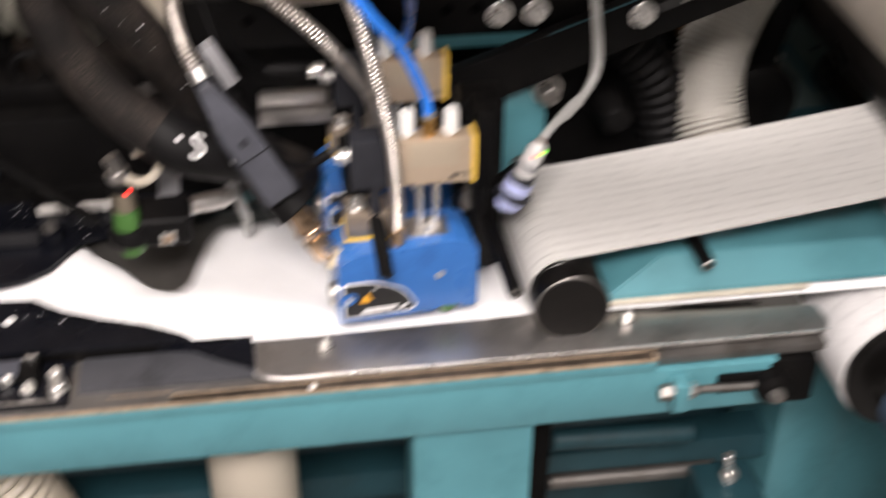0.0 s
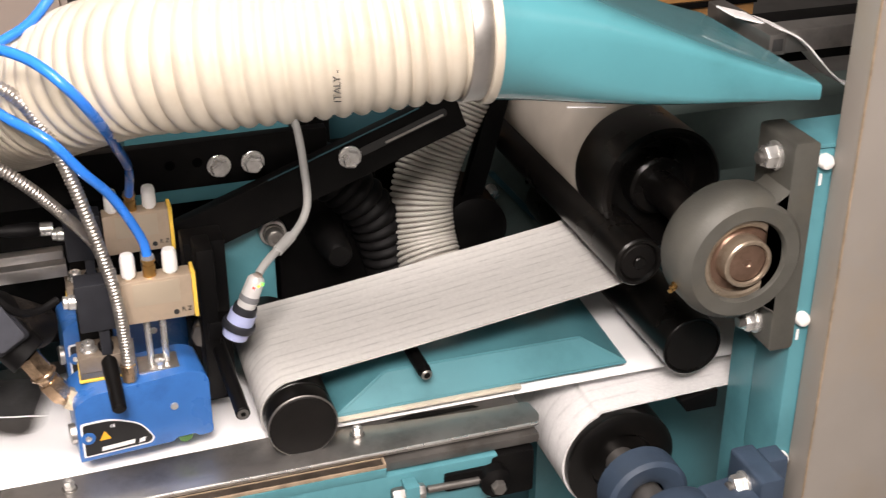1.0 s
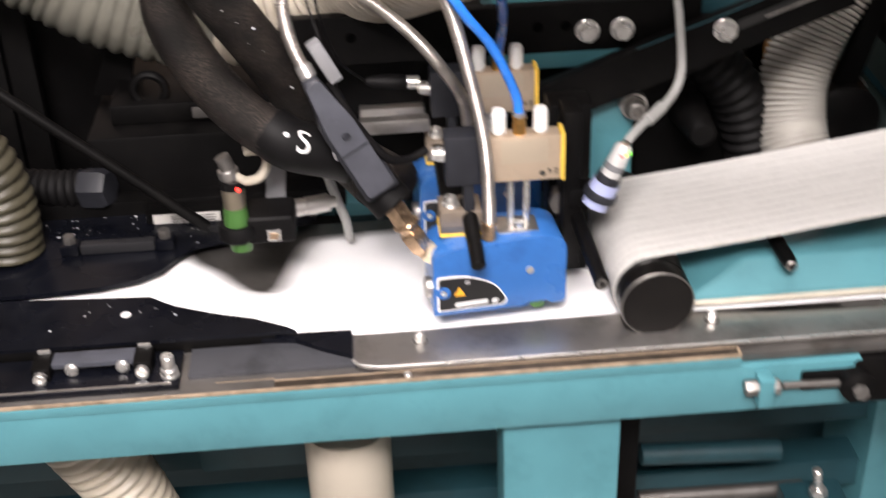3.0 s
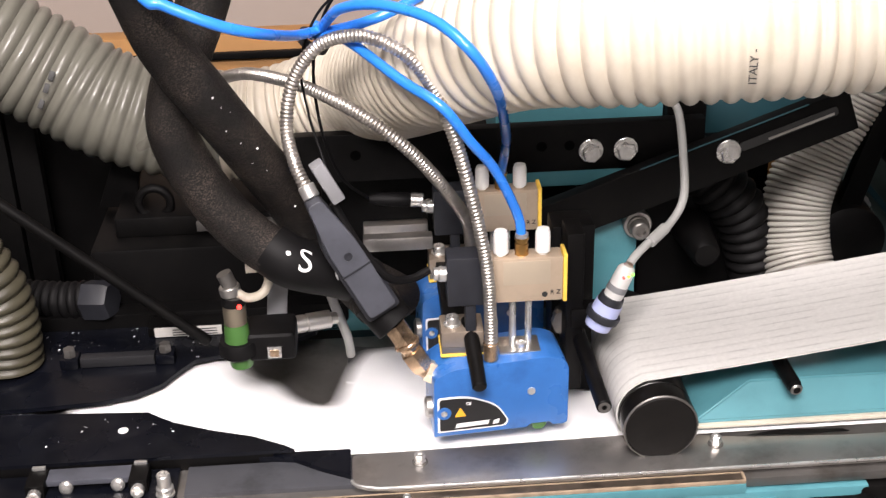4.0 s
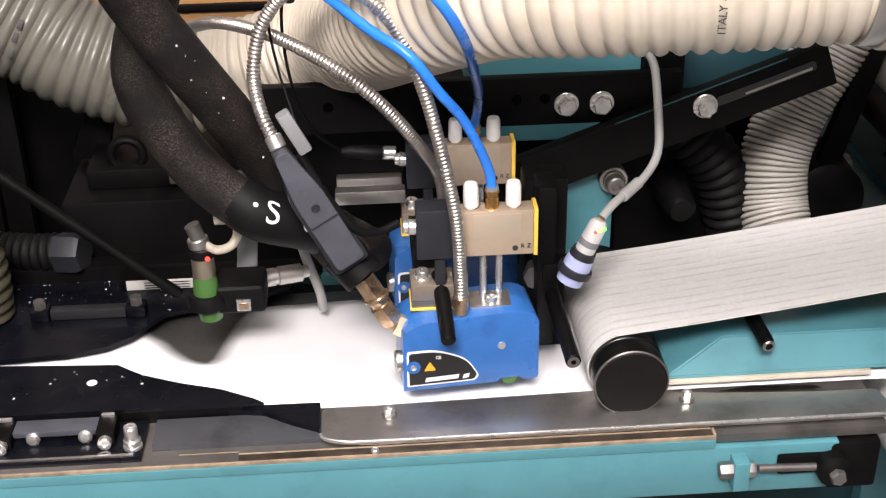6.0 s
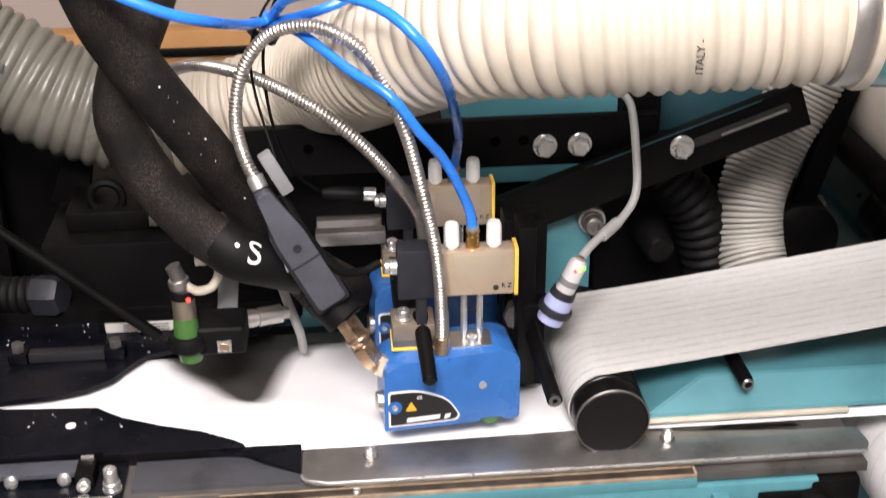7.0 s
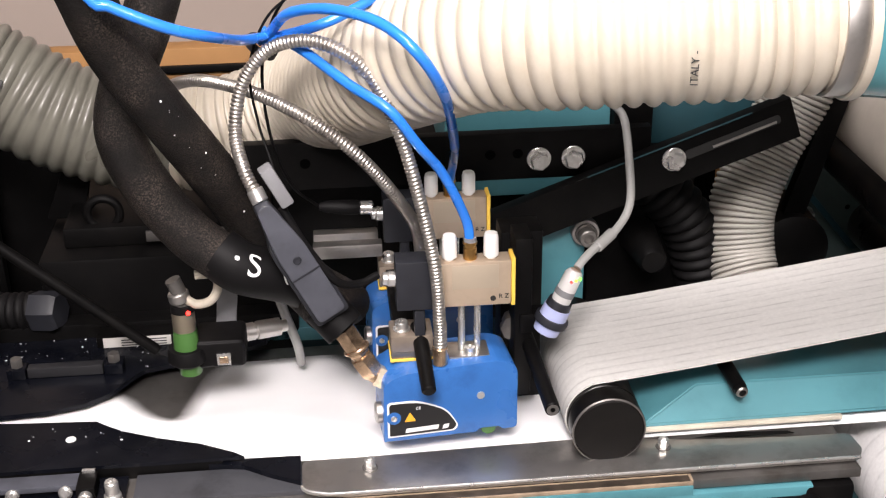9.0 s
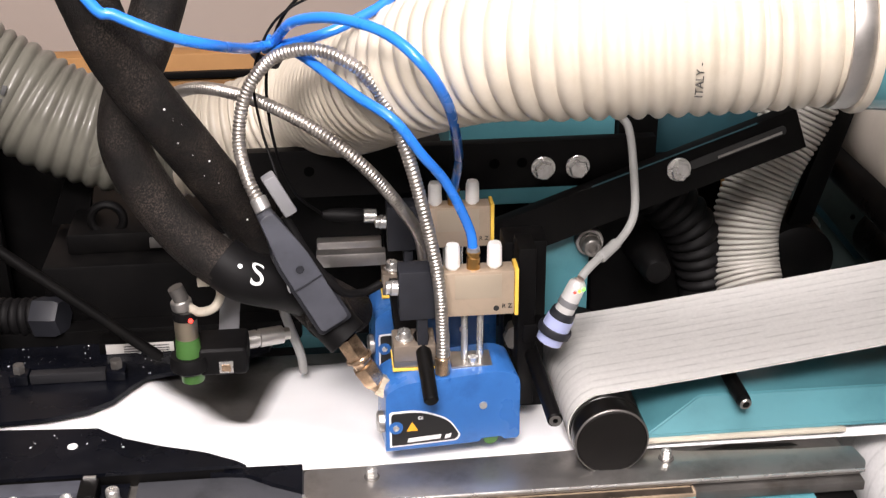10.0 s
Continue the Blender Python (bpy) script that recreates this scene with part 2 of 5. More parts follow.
DECAL_WHITE = mat("decal_white", (0.80, 0.80, 0.80), 0.45, vary=0.03)
ORANGE = mat("warning_orange", (0.85, 0.40, 0.03), 0.5, vary=0.05)
RED_LED = mat("red_led", (1.0, 0.03, 0.02), 0.4, vary=0.0, emit=4.0)
YELLOW_LED = mat("yellow_led", (1.0, 0.75, 0.05), 0.4, vary=0.0, emit=2.0)
GREEN_LED = mat("green_led", (0.2, 0.9, 0.1), 0.4, vary=0.0, emit=1.5)

# ---- building helpers ----


def finish(bm, name, material, sharp=35):
    bmesh.ops.recalc_face_normals(bm, faces=bm.faces[:])
    me = bpy.data.meshes.new(name)
    bm.to_mesh(me)
    bm.free()
    me.materials.append(material)
    me.polygons.foreach_set("use_smooth", [True] * len(me.polygons))
    me.set_sharp_from_angle(angle=radians(sharp))
    return me


def thing(name, base, label, category, group="", kind=""):
    e = new(name)
    e.empty_display_size = 0.03
    e.location = base
    return tagged(e, label, category, group, kind)


def part(name, bm, material, parent, label="", sharp=35):
    ob = new(name, finish(bm, name, material, sharp))
    ob.parent = parent
    if parent.type == "EMPTY":
        ob.matrix_parent_inverse = Matrix.Translation(-Vector(parent.location))
    if label:
        ob["label"] = label
    return ob


def solid(name, bm, material, label, category, group="", kind="", sharp=35):
    return tagged(new(name, finish(bm, name, material, sharp)), label, category, group, kind)


def box(x0, x1, y0, y1, z0, z1, bevel=0.001, seg=2, bm=None, turn=None):
    b = bmesh.new()
    bmesh.ops.create_cube(b, size=1)
    bmesh.ops.scale(b, vec=(x1 - x0, y1 - y0, z1 - z0), verts=b.verts)
    bmesh.ops.translate(b, vec=((x0 + x1) / 2, (y0 + y1) / 2, (z0 + z1) / 2), verts=b.verts)
    if bevel:
        bmesh.ops.bevel(b, geom=b.edges[:], offset=bevel, segments=seg, profile=0.6, affect="EDGES")
    if turn:
        bmesh.ops.transform(b, matrix=turn, verts=b.verts)
    return merge(bm, b)


def merge(bm, b):
    if bm is None:
        return b
    me = bpy.data.meshes.new("join")
    b.to_mesh(me)
    b.free()
    bm.from_mesh(me)
    bpy.data.meshes.remove(me)
    return bm


def lathe(p0, p1, profile, seg=32, bm=None):
    """Turned body about the line p0 to p1; profile: (metres along from p0, radius)."""
    a, c = Vector(p0), Vector(p1)
    way = (c - a).normalized()
    u = way.orthogonal().normalized()
    v = way.cross(u)
    b = bmesh.new()
    rings = []
    for s, r in profile:
        if r < 1e-6:
            rings.append([b.verts.new(a + way * s)])
        else:
            rings.append([b.verts.new(a + way * s + (u * math.cos(k * 2 * math.pi / seg) + v * math.sin(k * 2 * math.pi / seg)) * r) for k in range(seg)])
    for r0, r1 in zip(rings, rings[1:]):
        if len(r0) == len(r1) == 1:
            continue
        for k in range(seg):
            n = (k + 1) % seg
            if len(r0) == 1:
                b.faces.new((r0[0], r1[k], r1[n]))
            elif len(r1) == 1:
                b.faces.new((r0[k], r1[0], r0[n]))
            else:
                b.faces.new((r0[k], r1[k], r1[n], r0[n]))
    return merge(bm, b)


def rod(p0, p1, r, seg=24, chamfer=0.0008, bm=None, r1=None):
    d = (Vector(p1) - Vector(p0)).length
    e = r if r1 is None else r1
    c = min(chamfer, d / 4, r / 2)
    return lathe(p0, p1, [(0, 0), (0, r - c), (c, r), (d - c, e), (d, e - c), (d, 0)], seg, bm)


def hexagon(p0, p1, r, bm=None):
    d = (Vector(p1) - Vector(p0)).length
    return lathe(p0, p1, [(0, 0), (0, r), (d * 0.8, r), (d, r * 0.86), (d, 0)], 6, bm)


def smooth_path(points, step):
    """Even points on a Catmull-Rom curve through the given ones."""
    pts = [Vector(p) for p in points]
    pts = [2 * pts[0] - pts[1]] + pts + [2 * pts[-1] - pts[-2]]
    fine = []
    for i in range(1, len(pts) - 2):
        p0, p1, p2, p3 = pts[i - 1:i + 3]
        n = max(4, int((p2 - p1).length / step * 3))
        for k in range(n):
            t = k / n
            fine.append(0.5 * (2 * p1 + (p2 - p0) * t + (2 * p0 - 5 * p1 + 4 * p2 - p3) * t * t + (3 * p1 - p0 - 3 * p2 + p3) * t ** 3))
    fine.append(pts[-2])
    out, want, run = [fine[0]], step, 0.0
    for a, b in zip(fine, fine[1:]):
        d = (b - a).length
        while d > 1e-9 and run + d >= want:
            out.append(a.lerp(b, (want - run) / d))
            want += step
        run += d
    return out


def sweep(points, radius, step, seg=20, bm=None, cap=True):
    """Tube along a smooth path; radius: number or a function of the way in metres."""
    path = smooth_path(points, step)
    b = bmesh.new()
    t = (path[1] - path[0]).normalized()
    u = t.orthogonal().normalized()
    rings = []
    for i, p in enumerate(path):
        t = (path[min(i + 1, len(path) - 1)] - path[max(i - 1, 0)]).normalized()
        u = (u - t * u.dot(t)).normalized()
        v = t.cross(u)
        r = radius(i * step) if callable(radius) else radius
        rings.append([b.verts.new(p + (u * math.cos(k * 2 * math.pi / seg) + v * math.sin(k * 2 * math.pi / seg)) * r) for k in range(seg)])
    for r0, r1 in zip(rings, rings[1:]):
        for k in range(seg):
            b.faces.new((r0[k], r1[k], r1[(k + 1) % seg], r0[(k + 1) % seg]))
    if cap:
        b.faces.new(rings[0])
        b.faces.new(rings[-1])
    return merge(bm, b)


def ribbed(r, depth, pitch, power=1.0):
    return lambda s: r - depth + depth * abs(math.sin(math.pi * s / pitch)) ** power


def coil(points, r, pitch, wire, seg=28, ring=6):
    """Wire wound round a smooth path: the raised helix of a ribbed hose."""
    step = pitch / seg
    path = smooth_path(points, step)
    b = bmesh.new()
    t = (path[1] - path[0]).normalized()
    u = t.orthogonal().normalized()
    rings = []
    for i, p in enumerate(path):
        t = (path[min(i + 1, len(path) - 1)] - path[max(i - 1, 0)]).normalized()
        u = (u - t * u.dot(t)).normalized()
        a = 2 * math.pi * i / seg
        out = u * math.cos(a) + t.cross(u) * math.sin(a)
        rings.append([b.verts.new(p + out * (r + wire * math.sin(k * 2 * math.pi / ring)) + t * wire * 1.25 * math.cos(k * 2 * math.pi / ring)) for k in range(ring)])
    for r0, r1 in zip(rings, rings[1:]):
        for k in range(ring):
            b.faces.new((r0[k], r1[k], r1[(k + 1) % ring], r0[(k + 1) % ring]))
    return b


def prism(outline, plane, lo, hi, bevel=0.0, seg=2, bm=None):
    """Outline of (a, b) pairs in plane 'xy', 'xz' or 'yz', pulled from lo to hi along the third axis."""
    b = bmesh.new()

    def at(a, c, d):
        return {"xy": (a, c, d), "xz": (a, d, c), "yz": (d, a, c)}[plane]

    f = b.faces.new([b.verts.new(at(a, c, lo)) for a, c in outline])
    made = bmesh.ops.extrude_face_region(b, geom=[f])
    shift = Vector(at(0, 0, hi)) - Vector(at(0, 0, lo))
    bmesh.ops.translate(b, vec=shift, verts=[g for g in made["geom"] if isinstance(g, bmesh.types.BMVert)])
    if bevel:
        bmesh.ops.bevel(b, geom=[e for e in b.edges if len(e.link_faces) == 2], offset=bevel, segments=seg, profile=0.6, affect="EDGES", clamp_overlap=True)
    return merge(bm, b)


def rounded(outline, r, n=5):
    """The outline with its corners rounded."""
    out = []
    m = len(outline)
    for i in range(m):
        p, a, c = Vector(outline[i]), Vector(outline[i - 1]), Vector(outline[(i + 1) % m])
        d0, d1 = (a - p), (c - p)
        k = min(r[i] if isinstance(r, (list, tuple)) else r, d0.length * 0.45, d1.length * 0.45)
        if k < 1e-6:
            out.append(tuple(p))
            continue
        s, e = p + d0.normalized() * k, p + d1.normalized() * k
        for j in range(n + 1):
            t = j / n
            out.append(tuple((1 - t) ** 2 * s + 2 * t * (1 - t) * p + t * t * e))
    return out


def words(text, size, depth=0.0002):
    cu = bpy.data.curves.new("lettering", "FONT")
    cu.body, cu.size, cu.extrude, cu.align_x, cu.align_y = text, size, depth, "CENTER", "CENTER"
    ob = bpy.data.objects.new("lettering", cu)
    me = bpy.data.meshes.new_from_object(ob)
    bpy.data.objects.remove(ob)
    return me


def lettering(name, text, size, m, material, parent):
    me = words(text, size)
    me.materials.append(material)
    me.transform(m)
    ob = new(name, me)
    ob.parent = parent
    if parent.type == "EMPTY":
        ob.matrix_parent_inverse = Matrix.Translation(-Vector(parent.location))
    return ob


def bolt(base, p, way, r, label="zinc-plated hexagon bolt with a washer", parent=None, h=None):
    """Hexagon bolt on a washer: head away along way."""
    p, way = Vector(p), Vector(way).normalized()
    h = h or r * 0.8
    w = rod(p, p + way * r * 0.22, r * 1.2, 24, 0.0003)
    hx = hexagon(p + way * r * 0.22, p + way * (r * 0.22 + h), r)
    if parent is None:
        e = thing(base, p, label, "bolt", "bolts")
        part("washer", w, CHROME, e)
        part("bolt_head", hx, CHROME, e)
        return e
    part("washer", w, CHROME, parent)
    return part("bolt_head", hx, CHROME, parent)


# ---- hall ----
FLOOR = -0.92
floor = solid("floor", box(-11, 11, -4, 5, FLOOR - 0.1, FLOOR, 0), CONCRETE, "worn grey concrete hall floor", "floor", kind="structure")
solid("wall_north", box(-11, 11, 5, 5.2, FLOOR, 3.2, 0), HALL, "pale painted hall wall", "wall", kind="structure")
solid("wall_south", box(-11, 11, -4.2, -4, FLOOR, 3.2, 0), HALL, "pale painted hall wall", "wall", kind="structure")
solid("wall_east", box(11, 11.2, -4, 5, FLOOR, 3.2, 0), HALL, "pale painted hall wall", "wall", kind="structure")
solid("wall_west", box(-11.2, -11, -4, 5, FLOOR, 3.2, 0), HALL, "pale painted hall wall", "wall", kind="structure")
solid("ceiling", box(-11, 11, -4, 5, 3.2, 3.3, 0), HALL, "pale painted hall ceiling", "ceiling", kind="structure")

# ---- line table: beam, steel bed, front fascia ----
EDGE = -0.033
table = thing("line_table", (0, EDGE, -0.055), "long teal painted machine table with a stained steel bed", "machine table", kind="structure")
part("beam", prism(rounded([(EDGE, -0.055), (EDGE, -0.011), (0.02, -0.011), (0.02, -0.055)], 0.002, 2), "yz", -9.0, 0.156), TEAL, table, "teal painted front beam")
part("beam", prism(rounded([(EDGE, -0.055), (EDGE, -0.011), (0.02, -0.011), (0.02, -0.055)], 0.002, 2), "yz", 0.62, 9.0), TEAL, table)
part("bed", box(-9.0, 0.195, EDGE + 0.004, 0.215, -0.009, -0.001, 0.0008), STEEL_DARK, table, "stained steel bed plate")
part("bed", box(0.62, 9.0, EDGE + 0.004, 0.215, -0.009, -0.001, 0.0008), STEEL_DARK, table)
part("wear_strip", box(-0.30, 0.058, EDGE + 0.0025, EDGE + 0.010, -0.009, 0.0002, 0.0004), mat("brown_worn_strip", (0.055, 0.042, 0.032), 0.35, 0.3, vary=0.6, scale=45, dirt=(0.02, 0.016, 0.013), dirt_amount=0.95, dirt_scale=34), table, "scuffed dark brown glossy edge strip")
part("edge_line", box(-0.30, 0.058, EDGE + 0.0102, EDGE + 0.0114, -0.005, 0.0006, 0.0002), TAN_EDGE, table, "worn tan edge")
part("edge_line", box(-9.0, 0.060, EDGE + 0.0004, EDGE + 0.0022, -0.0028, 0.0002, 0.0003), TAN_EDGE, table, "worn tan edge")
part("beam_lip", box(-9.0, 0.060, EDGE - 0.0004, EDGE + 0.0034, -0.0112, -0.0030, 0.0004), TEAL, table, "teal painted lip")
part("strip_end", box(0.0585, 0.0605, EDGE + 0.0025, EDGE + 0.0114, -0.009, 0.0004, 0.0003), TAN_EDGE, table)
part("scratch", box(-0.345, -0.300, -0.0185, -0.0178, -0.001, -0.0007, 0), TAN_EDGE, table, "bare scratch in the bed")
for x0, x1 in ((-0.124, -0.029),):
    part("leg", box(x0, x1, -0.02, 0.03, FLOOR, -0.056, 0.002), TEAL, table, "teal painted square leg")
for x in (-8.2, -6.4, -4.6, -2.8, -1.4, 1.6, 3.4, 5.2, 7.0, 8.6):
    part("leg", box(x, x + 0.095, -0.02, 0.03, FLOOR, -0.056, 0.002), TEAL, table)

# ---- guide plates on the bed ----
front_plate = thing("guide_plate", (-0.40, 0.04, -0.001), "glossy black guide plate with a curved edge and loose lint", "guide plate")
arc = [(-0.405, 0.0885), (-0.393, 0.079), (-0.381, 0.071), (-0.35, 0.057), (-0.318, 0.046), (-0.291, 0.031), (-0.283, 0.0245)]
part("plate", prism([(-1.6, 0.0245), (-1.6, 0.100), (-0.52, 0.0965)] + arc, "xy", 0.010, 0.013), BLACK_GLOSS, front_plate)
part("spacer", box(-1.6, -0.30, 0.0245, 0.0288, -0.001, 0.0105, 0.0005), BLACK, front_plate)
part("screw_hole", lathe((-0.4215, 0.0635, 0.0132), (-0.4215, 0.0635, 0.02), [(0, 0), (0, 0.0042), (0.0006, 0.004), (0.0006, 0)], 16), DECAL_WHITE, front_plate, "bright screw hole")
back_plate = thing("guide_plate", (-0.45, 0.17, -0.001), "black guide plate strewn with lint, with a curved edge", "guide plate")
part("plate", prism([(-1.6, 0.235), (-1.6, 0.097), (-0.60, 0.098), (-0.50, 0.100), (-0.448, 0.104), (-0.418, 0.112), (-0.398, 0.126), (-0.386, 0.146), (-0.374, 0.162), (-0.345, 0.170), (-0.30, 0.180), (-0.27, 0.20), (-0.26, 0.235)], "xy", 0.012, 0.016), BLACK_GLOSS, back_plate)
part("spacer", box(-1.6, -0.30, 0.222, 0.234, -0.001, 0.0125, 0.0005), BLACK, back_plate)
clamp = thing("plate_clamp", (-0.44, 0.165, 0.016), "dark clamp rail with a bolt block at each end", "clamp")
part("rail", box(-0.472, -0.408, 0.158, 0.168, 0.0162, 0.0255, 0.0012), mat("dark_grey_rail", (0.014, 0.014, 0.016), 0.45, vary=0.2, scale=50), clamp)
for x in (-0.481, -0.399):
    part("end_block", box(x - 0.008, x + 0.008, 0.156, 0.172, 0.0162, 0.026, 0.0015), BLACK_GLOSS, clamp)
    part("bolt_head", hexagon((x, 0.164, 0.026), (x, 0.164, 0.0335), 0.0055), STEEL_DARK, clamp)
side_panel = solid("cover_plate", prism(rounded([(-0.345, 0.030), (-0.2395, 0.0285), (-0.2395, -0.006), (-0.262, 0.006), (-0.283, 0.020)], 0.001, 2), "xy", 0.0, 0.0075), BLACK_GLOSS, "small dark plate between guide plate and steel shoe", "cover plate")
grey_cover = solid("grey_cover_plate", box(-0.366, -0.236, -0.012, 0.023, -0.001, 0.0035, 0.0008), mat("dark_grey_sheet", (0.07, 0.072, 0.082), 0.45, 0.3, vary=0.12, scale=25, dirt=(0.02, 0.02, 0.022), dirt_amount=0.7, dirt_scale=30), "scratched dark grey cover plate on the bed", "cover plate")

# lint scattered on the plates
rng = random.Random(4)
bm = bmesh.new()
for i in range(120):
    back = rng.random() < 0.72
    x = rng.uniform(-0.56, -0.30)
    y = rng.uniform(0.165, 0.225) if back else rng.uniform(0.035, 0.085)
    if not back and x > -0.37:
        continue
    s = rng.choice((0.0003, 0.0004, 0.0005, 0.0010)) * rng.uniform(0.5, 1.1)
    b = bmesh.new()
    bmesh.ops.create_icosphere(b, subdivisions=1, radius=s)
    bmesh.ops.transform(b, matrix=pose(x, y, (0.0165 if back else 0.0135) + s * 0.2, 0, 0, rng.uniform(0, 180)) @ Matrix.Diagonal((rng.uniform(1, 2.2), 1, 0.4, 1)), verts=b.verts)
    merge(bm, b)
solid("lint", bm, PAD, "white lint specks lying on black plates", "lint", kind="stuff")

# ---- steel shoe with its bright lip ----
shoe = thing("steel_shoe", (-0.1, -0.01, -0.001), "bare steel guide shoe with rounded corner", "guide shoe")
lip = [(-0.2385, 0.024), (-0.2385, -0.0125), (-0.225, -0.0195), (-0.205, -0.0215), (0.10, -0.0215), (0.196, -0.0215), (0.203, -0.010), (0.200, 0.012), (0.150, 0.0125), (0.070, 0.018), (0.0, 0.030)]
part("shoe_plate", prism(rounded(lip, 0.005, 4), "xy", 0.001, 0.0045, 0.0006), STEEL, shoe, "brushed steel plate")
part("lip", sweep([(-0.2387, -0.010, 0.0052), (-0.236, -0.0155, 0.005), (-0.222, -0.0205, 0.005), (-0.2, -0.022, 0.005), (-0.05, -0.022, 0.005), (0.1, -0.022, 0.005), (0.198, -0.022, 0.005)], 0.0014, 0.004, 8), CHROME, shoe, "bright polished lip")
part("kerf", prism([(0.075, 0.019), (0.10, 0.0235), (0.152, 0.0205), (0.157, 0.0165), (0.12, 0.0165)], "xy", 0.0046, 0.0049), BLACK, shoe, "dark slot")
for x, y in ((-0.186, 0.0095), (0.047, 0.010)):
    part("washer", rod((x, y, 0.0043), (x, y, 0.0056), 0.0062, 16, 0.0003), STEEL_DARK, shoe)
    part("bolt_head", lathe((x, y, 0.0056), (x, y, 1), [(0, 0.0046), (0.002, 0.0046), (0.0022, 0.0038), (0.003, 0.0038), (0.0032, 0.0044), (0.0065, 0.0044), (0.007, 0.0038), (0.007, 0.0022), (0.005, 0.002), (0.005, 0)], 6), CHROME, shoe, "socket bolt on a spacer")
part("bolt_head", rod((-0.198, -0.0285, -0.001), (-0.198, -0.0285, 0.003), 0.0030, 14), CHROME, shoe)

# ---- left hold-down bracket with cap screws ----
br = thing("hold_down_bracket", (-0.42, -0.01, -0.001), "black hold-down bracket with socket cap screws", "bracket")
part("base_plate", box(-0.56, -0.372, -0.024, 0.022, -0.001, 0.004, 0.0008), BLACK_GLOSS, br)
part("bridge", box(-0.470, -0.405, 0.000, 0.016, 0.009, 0.014, 0.0008), GREY_PLASTIC, br, "grey sliding bar")
part("front_rail", box(-0.56, -0.378, -0.0225, -0.0205, 0.004, 0.0055, 0.0004), STEEL, br)
for x in (-0.477, -0.400):
    part("post", box(x - 0.007, x + 0.007, -0.008, 0.014, 0.004, 0.016, 0.001), BLACK, br)
    part("clip", box(x - 0.005, x + 0.005, 0.012, 0.015, 0.014, 0.0185, 0.0006), CHROME, br)
    part("cap_screw", lathe((x, -0.0085, 0.009), (x, -0.02, 0.009), [(0, 0), (0, 0.0052), (0.005, 0.0052), (0.0055, 0.0045), (0.0055, 0.0024), (0.003, 0.0022), (0.003, 0)], 18), CHROME, br)
for x in (-0.455, -0.416):
    part("button_screw", lathe((x, -0.001, 0.0085), (x, -0.02, 0.012), [(0, 0.0055), (0.0015, 0.0053), (0.003, 0.0035), (0.0033, 0)], 18), CHROME, br)
part("cap_screw", lathe((-0.3795, -0.011, 0.004), (-0.3795, -0.011, 0.03), [(0, 0.0072), (0.002, 0.0072), (0.002, 0.0058), (0.0035, 0.0056), (0.0045, 0.0066), (0.007, 0.0066), (0.008, 0.005), (0.009, 0.0052), (0.018, 0.0052), (0.019, 0.0044), (0.019, 0.0026), (0.015, 0.0024), (0.015, 0)], 20), CHROME, br, "long socket cap screw with spring washer")

# ---- product pads running along the bed ----
PITCH, SPEED, PHASE = 0.2245, 0.7360, 0.124
OUTLINE = ((0.0, 0.100), (0.008, 0.110), (0.021, 0.165), (0.034, 0.188), (0.124, 0.194), (0.140, 0.182), (0.151, 0.163), (0.159, 0.154), (0.178, 0.138), (0.188, 0.122), (0.200, 0.109), (0.214, 0.101), (0.2245, 0.100))
bump = []
N = 56
for i in range(N + 1):
    x = i / N * PITCH
    bump.append((x, float(np.interp(x, [k[0] for k in OUTLINE], [k[1] for k in OUTLINE]))))
bm = bmesh.new()
rows = []
for x, k in bump:
    lo, hi = 0.0295, k
    ring = []
    for j in range(9):
        t = j / 8
        y = lo + (hi - lo) * t
        edge = min(1.0, min(t, 1 - t) * 7)
        top = 0.0015 + 0.0055 * math.sin(edge * math.pi / 2) + 0.0008 * noise.noise((x * 60, y * 60, 0))
        ring.append((bm.verts.new((x, y, top)), bm.verts.new((x, y, 0.0012))))
    rows.append(ring)
for a, b in zip(rows, rows[1:]):
    for j in range(8):
        bm.faces.new((a[j][0], b[j][0], b[j + 1][0], a[j + 1][0]))
        bm.faces.new((a[j][1], a[j + 1][1], b[j + 1][1], b[j][1]))
    bm.faces.new((a[0][0], a[0][1], b[0][1], b[0][0]))
    bm.faces.new((a[8][0], b[8][0], b[8][1], a[8][1]))
for ring in (rows[0], rows[-1]):
    for j in range(8):
        bm.faces.new((ring[j][0], ring[j + 1][0], ring[j + 1][1], ring[j][1]))
pad_first = solid("absorbent_pad", bm, PAD, "white fluffy waisted pad running along the bed", "pad", "pads on the line", sharp=80)
pads = [pad_first] + [copy_thing(pad_first, pose(0, 0, 0)) for _ in range(37)]

# ---- first web over the small roller ----


def strip(centre, y0, y1, thick=0.0012):
    """A web of even thickness along a line of (x, z)."""
    pts = smooth_path([(x, 0, z) for x, z in centre], 0.004)
    b = bmesh.new()
    rows = []
    for i, p in enumerate(pts):
        t = (pts[min(i + 1, len(pts) - 1)] - pts[max(i - 1, 0)]).normalized()
        n = Vector((-t.z, 0, t.x)) * thick / 2
        rows.append([[b.verts.new((q.x, y, q.z)) for y in (y0, y0 + (y1 - y0) * 0.25, y0 + (y1 - y0) * 0.5, y0 + (y1 - y0) * 0.75, y1)] for q in (p + n, p - n)])
    for a, c in zip(rows, rows[1:]):
        for s in (0, 1):
            for j in range(4):
                b.faces.new((a[s][j], c[s][j], c[s][j + 1], a[s][j + 1]))
        for j in (0, 4):
            b.faces.new((a[0][j], c[0][j], c[1][j], a[1][j]))
    for r in (rows[0], rows[-1]):
        for j in range(4):
            b.faces.new((r[0][j], r[0][j + 1], r[1][j + 1], r[1][j]))
    return b


